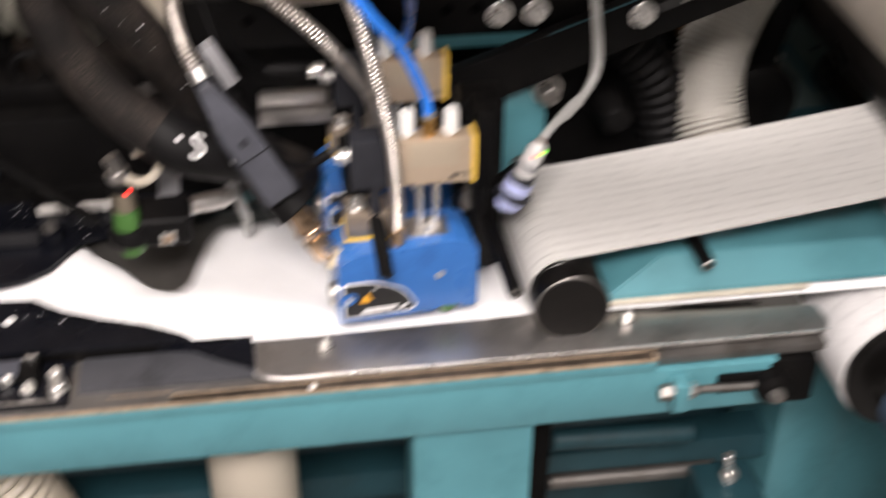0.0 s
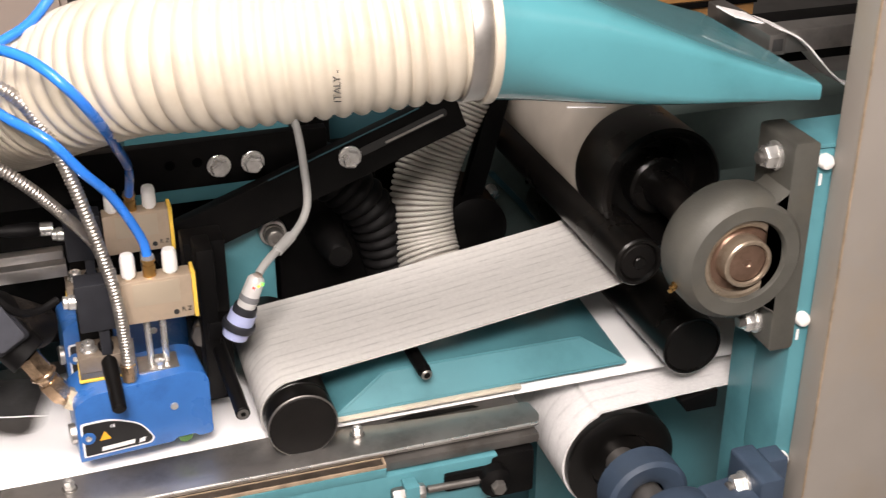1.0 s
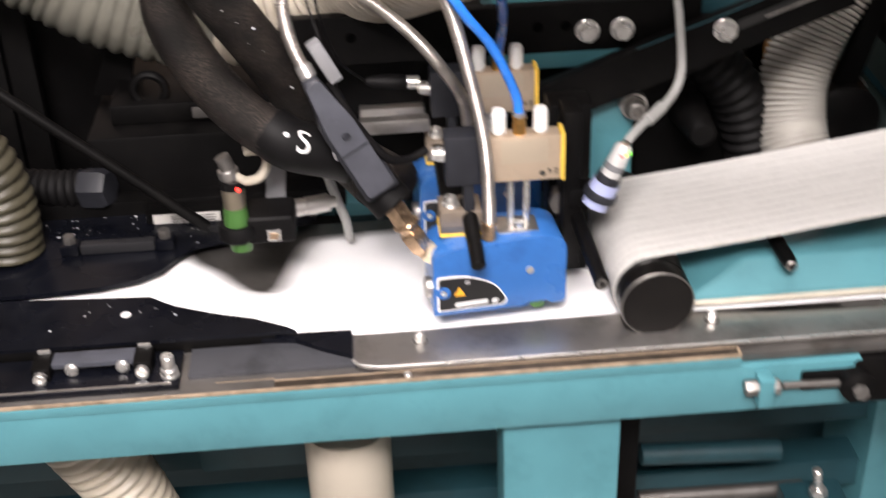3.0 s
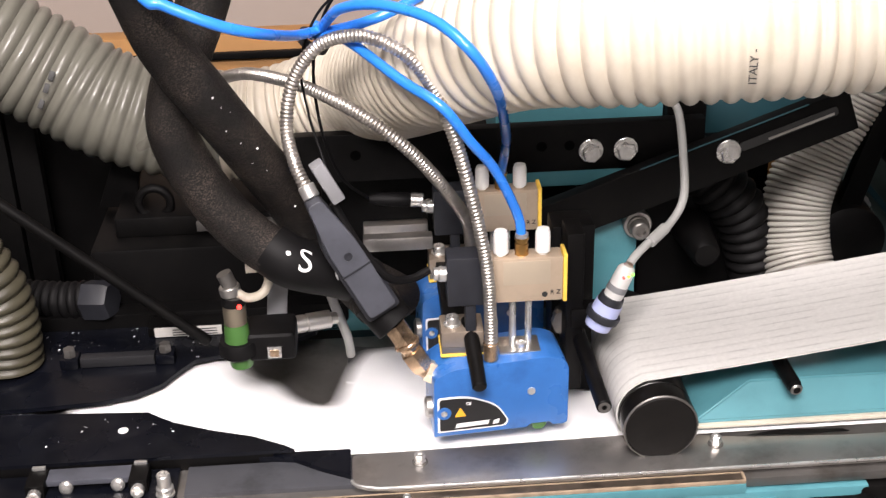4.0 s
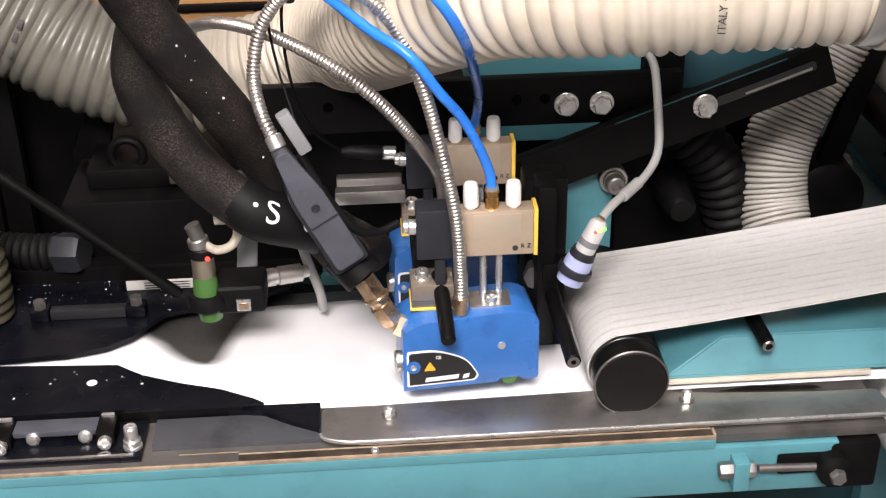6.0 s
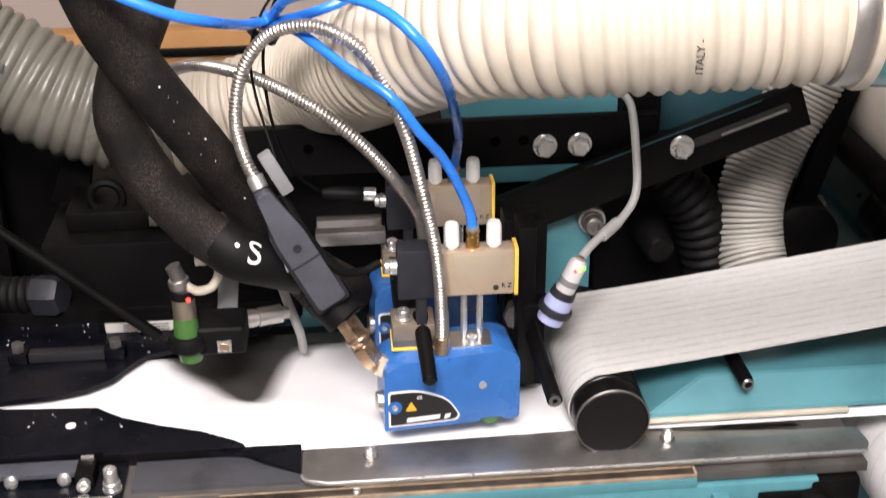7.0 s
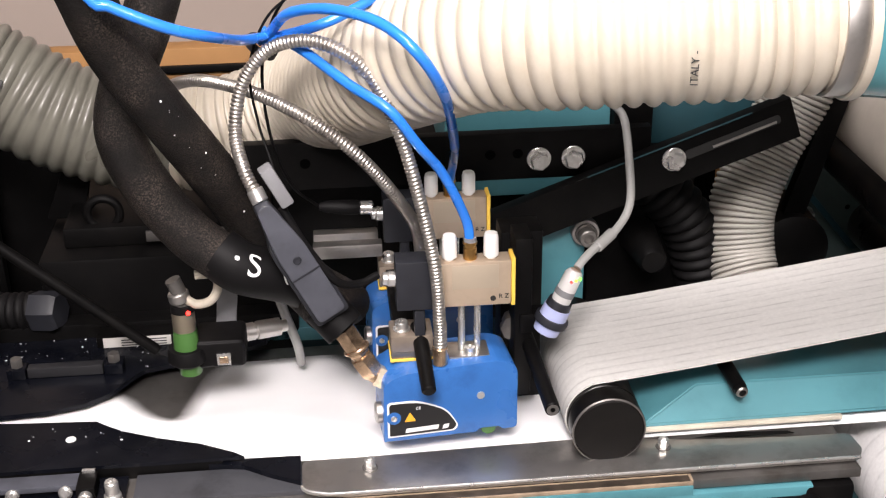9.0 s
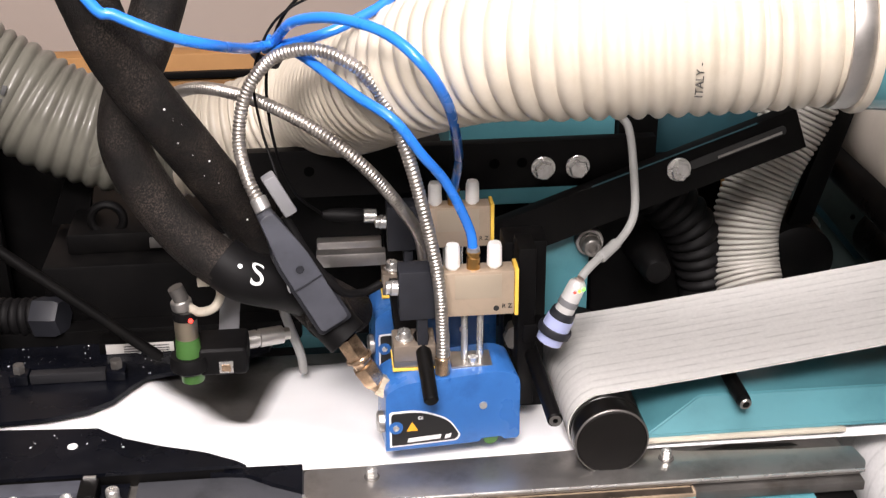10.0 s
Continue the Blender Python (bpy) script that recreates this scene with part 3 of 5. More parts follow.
RX, RZ, RR = 0.0, 0.030, 0.029
wrap = [(RX + (RR + 0.001) * math.cos(radians(a)), RZ + (RR + 0.001) * math.sin(radians(a))) for a in range(262, 84, -14)]
solid("nonwoven_web", strip([(0.03, 0.0008)] + wrap + [(0.06, 0.0675), (0.15, 0.080), (0.262, 0.0965), (0.282, 0.1000), (0.300, 0.1055), (0.314, 0.116)], 0.0225, 0.152), WEB, "greyish white nonwoven web with fine lines round the roller", "web", sharp=60)
small = thing("turn_roller", (RX, 0.08, RZ), "small black roller with a polished rim", "roller", "rollers")
part("barrel", lathe((RX, 0.0, RZ), (RX, 0.2, RZ), [(0.0, 0.0), (0.0, 0.0265), (0.0, 0.0272), (0.0006, 0.0286), (0.0014, 0.029), (0.017, 0.029), (0.0175, 0.0284), (0.0195, 0.0284), (0.020, 0.029), (0.17, 0.029), (0.17, 0)], 48), BLACK_ROLL, small)
part("rim", lathe((RX, -0.0006, RZ), (RX, 0.2, RZ), [(0.0, 0.0278), (0.0, 0.0284), (0.0008, 0.0292), (0.0014, 0.0292), (0.0016, 0.0288)], 48), STEEL_DARK, small, "polished rim")
part("end_cap", lathe((RX, -0.0009, RZ), (RX, 0.2, RZ), [(0.0, 0.0), (0.0, 0.0266), (0.0008, 0.0273)], 48), CAP_DULL, small, "dull black end cap")
part("axle", rod((RX, 0.17, RZ), (RX, 0.30, RZ), 0.008), STEEL_DARK, small)

# ---- teal hood below the web ----
hood = thing("sheet_hood", (0.17, 0.09, 0.0), "teal sheet metal hood with sloped sides", "machine hood")
b = bmesh.new()
low = [(0.034, 0.029), (0.304, 0.031), (0.310, 0.165), (0.034, 0.165)]
top = [(0.083, 0.051), (0.265, 0.051), (0.272, 0.125), (0.083, 0.125)]
va = [b.verts.new((x, y, 0.0105)) for x, y in low]
vm = [b.verts.new((x, y, 0.0135)) for x, y in low]
vb = [b.verts.new((x, y, 0.035)) for x, y in top]
b.faces.new(va[::-1])
b.faces.new(vb)
for i in range(4):
    j = (i + 1) % 4
    b.faces.new((va[i], va[j], vm[j], vm[i]))
    b.faces.new((vm[i], vm[j], vb[j], vb[i]))
bmesh.ops.bevel(b, geom=b.edges[:], offset=0.0012, segments=2, affect="EDGES")
part("hood_shell", b, TEAL, hood)
part("cream_edge", box(0.03, 0.20, 0.026, 0.0305, 0.008, 0.0115, 0.0006), mat("cream_edge_strip", (0.62, 0.57, 0.47), 0.5), hood, "cream edge strip")
pin = thing("guide_pin", (0.112, 0.06, 0.043), "black guide rod with a chamfered end", "rod", "guide rods")
part("pin", lathe((0.112, 0.0215, 0.0425), (0.104, 0.11, 0.055), [(0, 0), (0, 0.0040), (0.0015, 0.0052), (0.006, 0.0054), (0.006, 0.006), (0.09, 0.006), (0.09, 0)], 24), BLACK, pin)
part("end_ring", lathe((0.112, 0.0213, 0.0425), (0.104, 0.11, 0.055), [(0, 0.0030), (0, 0.0042), (0.0012, 0.0050)], 24), STEEL, pin)
pin = thing("guide_pin", (-0.0515, 0.03, 0.074), "black guide rod with a bored end beside the glue head", "rod", "guide rods")
part("pin", lathe((-0.0515, -0.033, 0.0743), (-0.056, 0.17, 0.078), [(0.003, 0), (0.003, 0.0015), (0, 0.0018), (0, 0.0048), (0.001, 0.0057), (0.20, 0.0062), (0.20, 0)], 24), BLACK, pin)
part("end_face", lathe((-0.0515, -0.0332, 0.0743), (-0.056, 0.17, 0.078), [(0, 0.0020), (0, 0.0046)], 24), STEEL_DARK, pin)

# ---- lower web and lower roller ----
LX, LZ, LR = 0.287, -0.069, 0.052
wrap = [(LX + (LR + 0.001) * math.cos(radians(a)), LZ + (LR + 0.001) * math.sin(radians(a))) for a in range(304, 88, -12)]
solid("nonwoven_web", strip(wrap + [(0.40, -0.012), (0.60, -0.004), (0.66, -0.003)], 0.004, 0.175, 0.002), WEB_LOW, "white nonwoven web over the lower roller", "web", sharp=60)
low_r = thing("lower_roller", (LX, 0.08, LZ), "black lower roller with a stub shaft", "roller", "rollers")
part("barrel", lathe((LX, -0.006, LZ), (LX, 0.3, LZ), [(0.004, 0), (0.004, 0.028), (0.0, 0.030), (0.0, 0.048), (0.002, 0.0518), (0.21, 0.0518), (0.21, 0)], 48), BLACK_ROLL, low_r)
part("shaft", rod((LX, -0.13, LZ), (LX, 0.0, LZ), 0.014), STEEL_DARK, low_r)
part("knurled_wheel", lathe((LX, -0.062, LZ), (LX, 0.0, LZ), [(0.004, 0.016), (0.002, 0.018), (0.0, 0.024), (0.0, 0.034), (0.003, 0.038), (0.026, 0.038), (0.029, 0.035), (0.029, 0.014)], 40), CAST_BLUE, low_r, "dark blue wheel")


def pillow_block(x, y, z, r, foot, up, down, paint, label):
    """Cast bearing on its side: round housing open at the front, a foot along the post with a bolt at each end."""
    e = thing("pillow_block", (foot, y + 0.02, z), label, "bearing", "bearings")
    part("housing", lathe((x, y, z), (x, y + 1, z), [(0.034, r * 0.60), (0.003, r * 0.62), (0.0, r * 0.65), (0.0, r * 0.86), (0.006, r * 0.96), (0.012, r), (0.036, r), (0.042, r * 0.95), (0.042, r * 0.60)], 56), paint, e)
    side = [(x + r * 0.80 * math.cos(a), z + r * 0.80 * math.sin(a)) for a in (radians(k) for k in range(-70, 71, 14))]
    body = side + [(x + r * 0.5, z + r * 0.90), (foot - 0.021, z + r * 1.0), (foot - 0.021, z - r * 1.0), (x + r * 0.5, z - r * 0.90)]
    part("web", prism(body, "xz", y + 0.0035, y + 0.040, 0.0015), paint, e, "cast web to the foot")
    part("foot", prism(rounded([(foot - 0.022, z - down), (foot, z - down), (foot, z + up), (foot - 0.022, z + up)], 0.004, 4), "xz", y + 0.004, y + 0.055, 0.003), paint, e, "cast foot on the post")
    part("outer_ring", lathe((x, y, z), (x, y + 1, z), [(0.024, r * 0.64), (0.005, r * 0.64), (0.004, r * 0.56), (0.005, r * 0.52), (0.012, r * 0.50)], 48), RING, e, "stained bearing ring")
    part("seal", lathe((x, y, z), (x, y + 1, z), [(0.009, r * 0.52), (0.010, r * 0.40), (0.008, r * 0.36)], 48), BROWN_SHAFT, e, "oily brown seal")
    part("inner_ring", lathe((x, y, z), (x, y + 1, z), [(0.012, r * 0.38), (-0.003, r * 0.37), (-0.004, r * 0.35), (-0.004, r * 0.31), (-0.002, r * 0.295)], 48), RING, e, "tan inner ring")
    part("shaft_end", lathe((x, y, z), (x, y + 1, z), [(-0.001, 0), (-0.001, r * 0.05), (-0.0022, r * 0.07), (-0.0022, r * 0.26), (-0.001, r * 0.30)], 32), BROWN_SHAFT, e, "brown stained shaft end")
    part("grease_nipple", lathe((x - r * 0.93, y + 0.016, z - r * 0.35), (x - r * 1.2, y + 0.006, z - r * 0.45), [(0, 0), (0, 0.003), (0.005, 0.003), (0.006, 0.0018), (0.009, 0.002), (0.010, 0)], 10), BRASS, e)
    for dz in (up - 0.018, 0.018 - down):
        f, by = foot - 0.022, y + 0.028
        part("washer", rod((f, by, z + dz), (f - 0.003, by, z + dz), 0.0118, 20, 0.0004), CHROME, e)
        part("bolt_head", hexagon((f - 0.003, by, z + dz), (f - 0.012, by, z + dz), 0.0098), CHROME, e)
        part("bolt_end", rod((f - 0.012, by, z + dz), (f - 0.017, by, z + dz), 0.0050, 14), STEEL_DARK, e)
    return e


# ---- right post with the large bearing ----
post = thing("side_post", (0.43, -0.03, FLOOR), "teal painted machine post with bright edge", "machine post")
part("post_body", box(0.392, 0.47, -0.082, -0.034, FLOOR, 0.254, 0.003), TEAL, post)
part("gusset", box(0.393, 0.47, -0.033, 0.004, FLOOR, 0.052, 0.002), TEAL, post, "teal gusset plate")
part("cap_plate", box(0.391, 0.472, -0.083, -0.032, 0.2543, 0.258, 0.001), TEAL, post)
for z in (0.244, 0.105, -0.034):
    part("bolt_cap", lathe((0.3985, -0.082, z), (0.3985, -1, z), [(0, 0.0062), (0.004, 0.0062), (0.007, 0.0050), (0.008, 0.002), (0.008, 0)], 18), WHITE, post, "white bolt cap")
    part("paint_chip", box(0.3965, 0.3990, -0.0823, -0.0818, z - 0.021, z - 0.011, 0), DECAL_WHITE, post, "chipped pale spot")
pillar = thing("steel_pillar", (0.5, -0.1, FLOOR), "brown-grey painted steel guard pillar", "pillar")
part("pillar_body", prism(rounded([(0.405, -0.112), (0.64, -0.112), (0.64, -0.0835), (0.405, -0.0835)], 0.003, 4), "xy", FLOOR, 1.35), PILLAR, pillar)
part("corner_wear", box(0.4046, 0.4062, -0.1128, -0.1112, FLOOR, 1.30, 0.0003), TAN_EDGE, pillar, "worn tan corner line")
BX, BZ = 0.336, 0.170
pillow_block(BX, -0.09, BZ, 0.0545, 0.3915, 0.092, 0.090, CAST, "grey cast bearing block with oily ring")
pillow_block(LX + 0.004, -0.135, LZ - 0.009, 0.047, 0.372, 0.062, 0.075, CAST_BLUE, "blue-grey cast bearing block")
solid("packing_block", box(0.3725, 0.3915, -0.105, -0.084, -0.15, -0.018, 0.002), CAST_BLUE, "blue-grey packing block between bearing and post", "block")

# ---- big covered roller and the two black idlers ----
big = thing("covered_roller", (BX, 0.2, BZ), "large roller with beige cover and black end", "roller", "rollers")
part("black_end", lathe((BX, 0.05, BZ), (BX, 1, BZ), [(0.026, 0.0), (0.026, 0.044), (0.004, 0.0475), (0.0, 0.0490), (0.0, 0.0535), (0.003, 0.0562), (0.062, 0.0562), (0.063, 0.0557)], 56), BLACK_ROLL, big, "black end ring")
part("cover", lathe((BX, 0.113, BZ), (BX, 1, BZ), [(0, 0.0545), (0, 0.0555), (0.002, 0.0558), (0.34, 0.0558), (0.34, 0)], 56), ROLL_COVER, big)
part("hub", lathe((BX, 0.058, BZ), (BX, 1, BZ), [(0, 0.014), (0, 0.024), (0.002, 0.0265), (0.010, 0.0275), (0.019, 0.0275)], 36), BLACK_ROLL, big)
part("shaft", rod((BX, -0.084, BZ), (BX, 0.078, BZ), 0.0155), BLACK_ROLL, big)
part("collar", lathe((BX, -0.040, BZ), (BX, 1, BZ), [(0, 0.0145), (0, 0.019), (0.002, 0.020), (0.016, 0.020), (0.018, 0.0145)], 30), STEEL_DARK, big)
idler = thing("idler_roller", (0.351, 0.1, 0.038), "black idler tube with a shiny end rim", "roller", "rollers")
part("barrel", lathe((0.351, 0.0, 0.038), (0.351, 1, 0.038), [(0.0025, 0), (0.002, 0.0255), (0.0, 0.0262), (0.0, 0.0275), (0.001, 0.0283), (0.33, 0.0283), (0.33, 0)], 44), BLACK_ROLL, idler)
part("end_cap", lathe((0.351, 0.0012, 0.038), (0.351, 1, 0.038), [(0, 0), (0, 0.0245), (0.0012, 0.0255)], 40), CAP_DULL, idler, "dull end cap")
idler = thing("idler_roller", (0.295, 0.2, 0.128), "black idler roller pressing on the web", "roller", "rollers")
part("barrel", lathe((0.295, 0.006, 0.128), (0.295, 1, 0.128), [(0.004, 0), (0.003, 0.016), (0.0, 0.018), (0.0, 0.0205), (0.0015, 0.022), (0.36, 0.022), (0.36, 0)], 44), BLACK_ROLL, idler)
part("end_cap", lathe((0.295, 0.0072, 0.128), (0.295, 1, 0.128), [(0, 0), (0, 0.015), (0.0018, 0.0165)], 32), CAP_DULL, idler, "dull end cap")
part("axle_end", rod((0.295, 0.004, 0.128), (0.295, 0.012, 0.128), 0.0055, 16), BLACK_ROLL, idler)

# ---- panels round the right side ----
solid("machine_panel", box(0.284, 0.36, 0.182, 0.30, FLOOR, -0.012, 0.002), TEAL, "teal painted upright panel under the bed end", "panel")
solid("machine_panel", box(0.362, 0.62, 0.20, 0.22, FLOOR, -0.030, 0.002), TEAL, "teal inner panel behind the lower roller", "panel")
rear_panel = thing("machine_panel", (0.5, 0.41, FLOOR), "grey-green rear panel with a slanting rib behind the rollers", "panel")
part("sheet", box(0.262, 0.75, 0.40, 0.42, FLOOR, 0.084, 0.002), GREY_GREEN, rear_panel)
part("top_rail", box(0.262, 0.75, 0.396, 0.424, 0.0843, 0.097, 0.002), mat("brown_rail", (0.10, 0.075, 0.06), 0.5, vary=0.2, scale=30), rear_panel, "brown top rail")
part("rib", prism([(0.300, 0.046), (0.309, 0.046), (0.366, -0.020), (0.357, -0.020)], "xz", 0.390, 0.3995, 0.001), TEAL_DARK, rear_panel, "dark teal slanting rib")
for x, z in ((0.362, 0.078), (0.352, 0.026)):
    part("hole", lathe((x, 0.3998, z), (x, 0.3, z), [(0, 0.0028), (0.0003, 0.0026), (0.0003, 0)], 14), HOLE, rear_panel)
# Black wedge shaped like the shaded teal patch below the web.
solid("shade_wedge", prism([(0.352, -0.032), (0.382, -0.032), (0.382, -0.013), (0.345, -0.019)], "xz", 0.0, 0.06, 0.001), BLACK, "black wedge standing in for the shade below the web", "guide")

# ---- shock link below the fascia ----
link = thing("adjuster_link", (0.13, -0.04, -0.045), "small threaded adjuster link on the fascia", "adjuster")
part("bracket", box(0.072, 0.084, -0.048, -0.033, -0.042, -0.016, 0.001), TEAL, link)
part("nut", hexagon((0.072, -0.041, -0.026), (0.062, -0.041, -0.026), 0.0068), STEEL_DARK, link)
part("nut", hexagon((0.084, -0.041, -0.026), (0.090, -0.041, -0.026), 0.0066), STEEL, link)
part("thread", rod((0.092, -0.041, -0.026), (0.142, -0.041, -0.0275), 0.0032), STEEL_DARK, link)
part("rod_end", lathe((0.150, -0.052, -0.028), (0.150, 0.0, -0.028), [(0, 0), (0, 0.006), (0.002, 0.009), (0.004, 0.0135), (0.014, 0.0135), (0.016, 0.010)], 28), BLACK, link)
part("eye_bolt", hexagon((0.150, -0.052, -0.028), (0.150, -0.058, -0.028), 0.0065), STEEL_DARK, link)
part("arm", box(0.108, 0.15, -0.0395, -0.0335, -0.035, -0.018, 0.003), BLACK, link)
part("lever", box(0.150, 0.190, -0.034, 0.0, -0.056, -0.012, 0.004), BLACK, link, "black lever")

# ---- under the table ----
duct = thing("white_pipe", (-0.252, 0.06, FLOOR), "white plastic down-pipe under the table", "pipe")
part("pipe", lathe((-0.252, 0.07, FLOOR), (-0.252, 0.07, 0), [(0, 0), (0, 0.038), (0.80, 0.038), (0.80, 0)], 36), CREAM, duct)
solid("corrugated_hose", sweep([(-0.53, 0.1, -0.05), (-0.495, 0.1, -0.13), (-0.455, 0.11, -0.23), (-0.43, 0.12, -0.40), (-0.42, 0.12, -0.9)], ribbed(0.036, 0.006, 0.011), 0.0022, 24), CREAM, "cream corrugated hose under the table", "hose", "corrugated hoses", sharp=80)
# Teal frame whose colour already holds the shade below the table.
inner = thing("inner_frame", (0.1, 0.22, -0.3), "teal inner frame below the table, darkened for its shade", "machine frame")
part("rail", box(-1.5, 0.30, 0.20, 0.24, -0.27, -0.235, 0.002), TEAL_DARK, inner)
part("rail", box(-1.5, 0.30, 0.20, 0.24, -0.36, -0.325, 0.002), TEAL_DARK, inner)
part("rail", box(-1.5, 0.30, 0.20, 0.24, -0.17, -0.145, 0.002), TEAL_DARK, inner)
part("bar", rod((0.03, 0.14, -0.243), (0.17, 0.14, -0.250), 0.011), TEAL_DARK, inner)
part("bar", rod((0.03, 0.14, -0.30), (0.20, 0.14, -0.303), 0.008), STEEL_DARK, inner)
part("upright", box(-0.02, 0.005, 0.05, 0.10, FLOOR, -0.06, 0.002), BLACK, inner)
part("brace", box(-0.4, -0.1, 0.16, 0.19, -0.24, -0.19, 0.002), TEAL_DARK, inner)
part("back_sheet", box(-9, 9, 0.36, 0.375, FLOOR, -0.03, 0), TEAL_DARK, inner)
part("stud", rod((0.196, 0.09, -0.275), (0.190, 0.09, -0.235), 0.0045), CHROME, inner, "threaded stud")
part("nut", hexagon((0.195, 0.09, -0.268), (0.193, 0.09, -0.258), 0.009), CHROME, inner)
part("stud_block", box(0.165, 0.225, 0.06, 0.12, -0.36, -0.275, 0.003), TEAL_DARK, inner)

# ---- glue head ----


def build_head():
    e = thing("glue_head", (-0.12, 0.03, 0.026), "blue glue applicator head with champagne solenoid valve", "glue head", "glue heads")
    yaw = pose(-0.122, 0.015, 0, 0, 0, 5.0) @ pose(0.122, -0.015, 0)
    y0, y1 = 0.0135, 0.058
    out = rounded([(-0.1745, 0.0275), (-0.102, 0.0275), (-0.099, 0.0305), (-0.084, 0.0305), (-0.081, 0.0275), (-0.0695, 0.0275), (-0.0695, 0.083), (-0.083, 0.0895), (-0.160, 0.086), (-0.1735, 0.078)], [0.001, 0.001, 0.002, 0.002, 0.001, 0.004, 0.012, 0.018, 0.02, 0.004], 5)
    bm = prism(out, "xz", y0, y1, 0.0035, 3)
    bmesh.ops.transform(bm, matrix=yaw, verts=bm.verts)
    body = part("body", bm, BLUE, e, "blue enamelled body", sharp=50)

    def on_face(bm):
        bmesh.ops.transform(bm, matrix=yaw, verts=bm.verts)
        return bm

    shape = rounded([(-0.1715, 0.031), (-0.119, 0.0315), (-0.116, 0.036), (-0.125, 0.052), (-0.148, 0.0625), (-0.1715, 0.0625)], [0.001, 0.004, 0.005, 0.012, 0.012, 0.003], 5)
    part("decal_border", on_face(prism(shape, "xz", y0 - 0.0004, y0 + 0.0002)), DECAL_WHITE, body, "white border line")
    cx, cz = -0.143, 0.046
    inner = [(cx + (x - cx) * 0.945, cz + (z - cz) * 0.90) for x, z in shape]
    part("decal", on_face(prism(inner, "xz", y0 - 0.0008, y0 - 0.0003)), DECAL, body, "black decal with white bars")
    for a, c in ((-0.158, -0.1325), (-0.129, -0.1245)):
        part("decal_bar", on_face(prism([(a, 0.0345), (c, 0.0352), (c + 0.001, 0.0388), (a + 0.001, 0.0381)], "xz", y0 - 0.0011, y0 - 0.0007)), DECAL_WHITE, body)
    tri = rounded([(-0.1585, 0.0445), (-0.1495, 0.0445), (-0.154, 0.0525)], 0.0008, 3)
    part("warning_triangle", on_face(prism(tri, "xz", y0 - 0.0011, y0 - 0.0007)), ORANGE, body, "orange warning triangle")
    part("notch", on_face(lathe((-0.1665, y0 - 0.0004, 0.0485), (-0.1665, y0 - 1, 0.0485), [(0, 0.0056), (0.0006, 0.0054), (0.0007, 0)], 24)), BLUE, body)
    part("screw", on_face(lathe((-0.1665, y0, 0.0485), (-0.1665, y0 - 1, 0.0485), [(0, 0.0026), (0.0018, 0.0024), (0.002, 0.0012), (0.001, 0)], 16)), CHROME, body)
    part("screw", on_face(lathe((-0.0985, y0, 0.0605), (-0.0985, y0 - 1, 0.0605), [(0, 0.0032), (0.001, 0.003), (0.0012, 0.0014), (0.0006, 0)], 16)), CHROME, body)
    t = lettering("ce_mark", "CE", 0.0034, yaw @ pose(-0.1475, y0 - 0.0010, 0.0555, 90, 0, 0), DECAL_WHITE, body)
    part("inlet_plug", on_face(lathe((-0.174, 0.028, 0.046), (-0.19, 0.028, 0.046), [(0, 0.0085), (0.004, 0.0085), (0.005, 0.007), (0.005, 0)], 20)), STEEL, body)
    part("nozzle_plate", on_face(box(-0.150, -0.11, 0.040, 0.056, 0.016, 0.0278, 0.002)), STEEL_DARK, body)
    part("green_seal", on_face(lathe((-0.0915, 0.017, 0.028), (-0.0915, 0.05, 0.028), [(0, 0), (0, 0.006), (0.02, 0.006), (0.02, 0)], 20)), GREEN, body)
    # mounting blocks
    part("clamp_block", box(-0.1655, -0.133, 0.030, 0.058, 0.094, 0.1075, 0.0012), mat("taupe_metal", (0.30, 0.245, 0.195), 0.42, 0.55, vary=0.15, scale=60, dirt=(0.12, 0.09, 0.07), dirt_amount=0.6, dirt_scale=60), e, "machined clamp block")
    part("gasket", box(-0.1665, -0.132, 0.0285, 0.060, 0.0865, 0.0885, 0.0005), YELLOW, e, "yellow gasket")
    part("lower_block", box(-0.1655, -0.133, 0.030, 0.058, 0.0885, 0.094, 0.0008), STEEL_DARK, e)
    part("washer", rod((-0.1565, 0.042, 0.1075), (-0.1565, 0.042, 0.109), 0.0068, 20, 0.0003), CHROME, e)
    part("bolt_head", lathe((-0.1565, 0.042, 0.109), (-0.1565, 0.042, 0.12), [(0, 0.0052), (0.005, 0.0052), (0.006, 0.0045), (0.006, 0.002), (0.004, 0)], 18), CHROME, e)
    part("swivel_rod", lathe((-0.1405, -0.012, 0.0835), (-0.1435, 0.050, 0.1090), [(0, 0), (0, 0.0046), (0.0012, 0.0056), (0.04, 0.006), (0.064, 0.006), (0.064, 0)], 22), BLACK, e, "black swivel rod")
    part("foot_plate", box(-0.1215, -0.090, 0.026, 0.050, 0.0865, 0.0895, 0.0006), STEEL, e, "steel foot plate")
    part("foot_bolt", lathe((-0.1045, 0.033, 0.0895), (-0.1045, 0.033, 0.2), [(0, 0.0042), (0.0045, 0.0042), (0.005, 0.0034), (0.005, 0.0018), (0.003, 0)], 16), CHROME, e)
    for x in (-0.1105, -0.0985):
        part("stand_rod", rod((x, 0.038, 0.0890), (x, 0.038, 0.1322), 0.0027, 14), CHROME, e)
    part("side_strip", box(-0.1245, -0.1225, 0.030, 0.036, 0.088, 0.116, 0.0003), STEEL, e)
    # valve
    vy0, vy1 = 0.028, 0.0445
    valve = part("valve_body", box(-0.1285, -0.074, vy0, vy1, 0.1318, 0.1682, 0.0010), ALU, e, "champagne aluminium valve body")
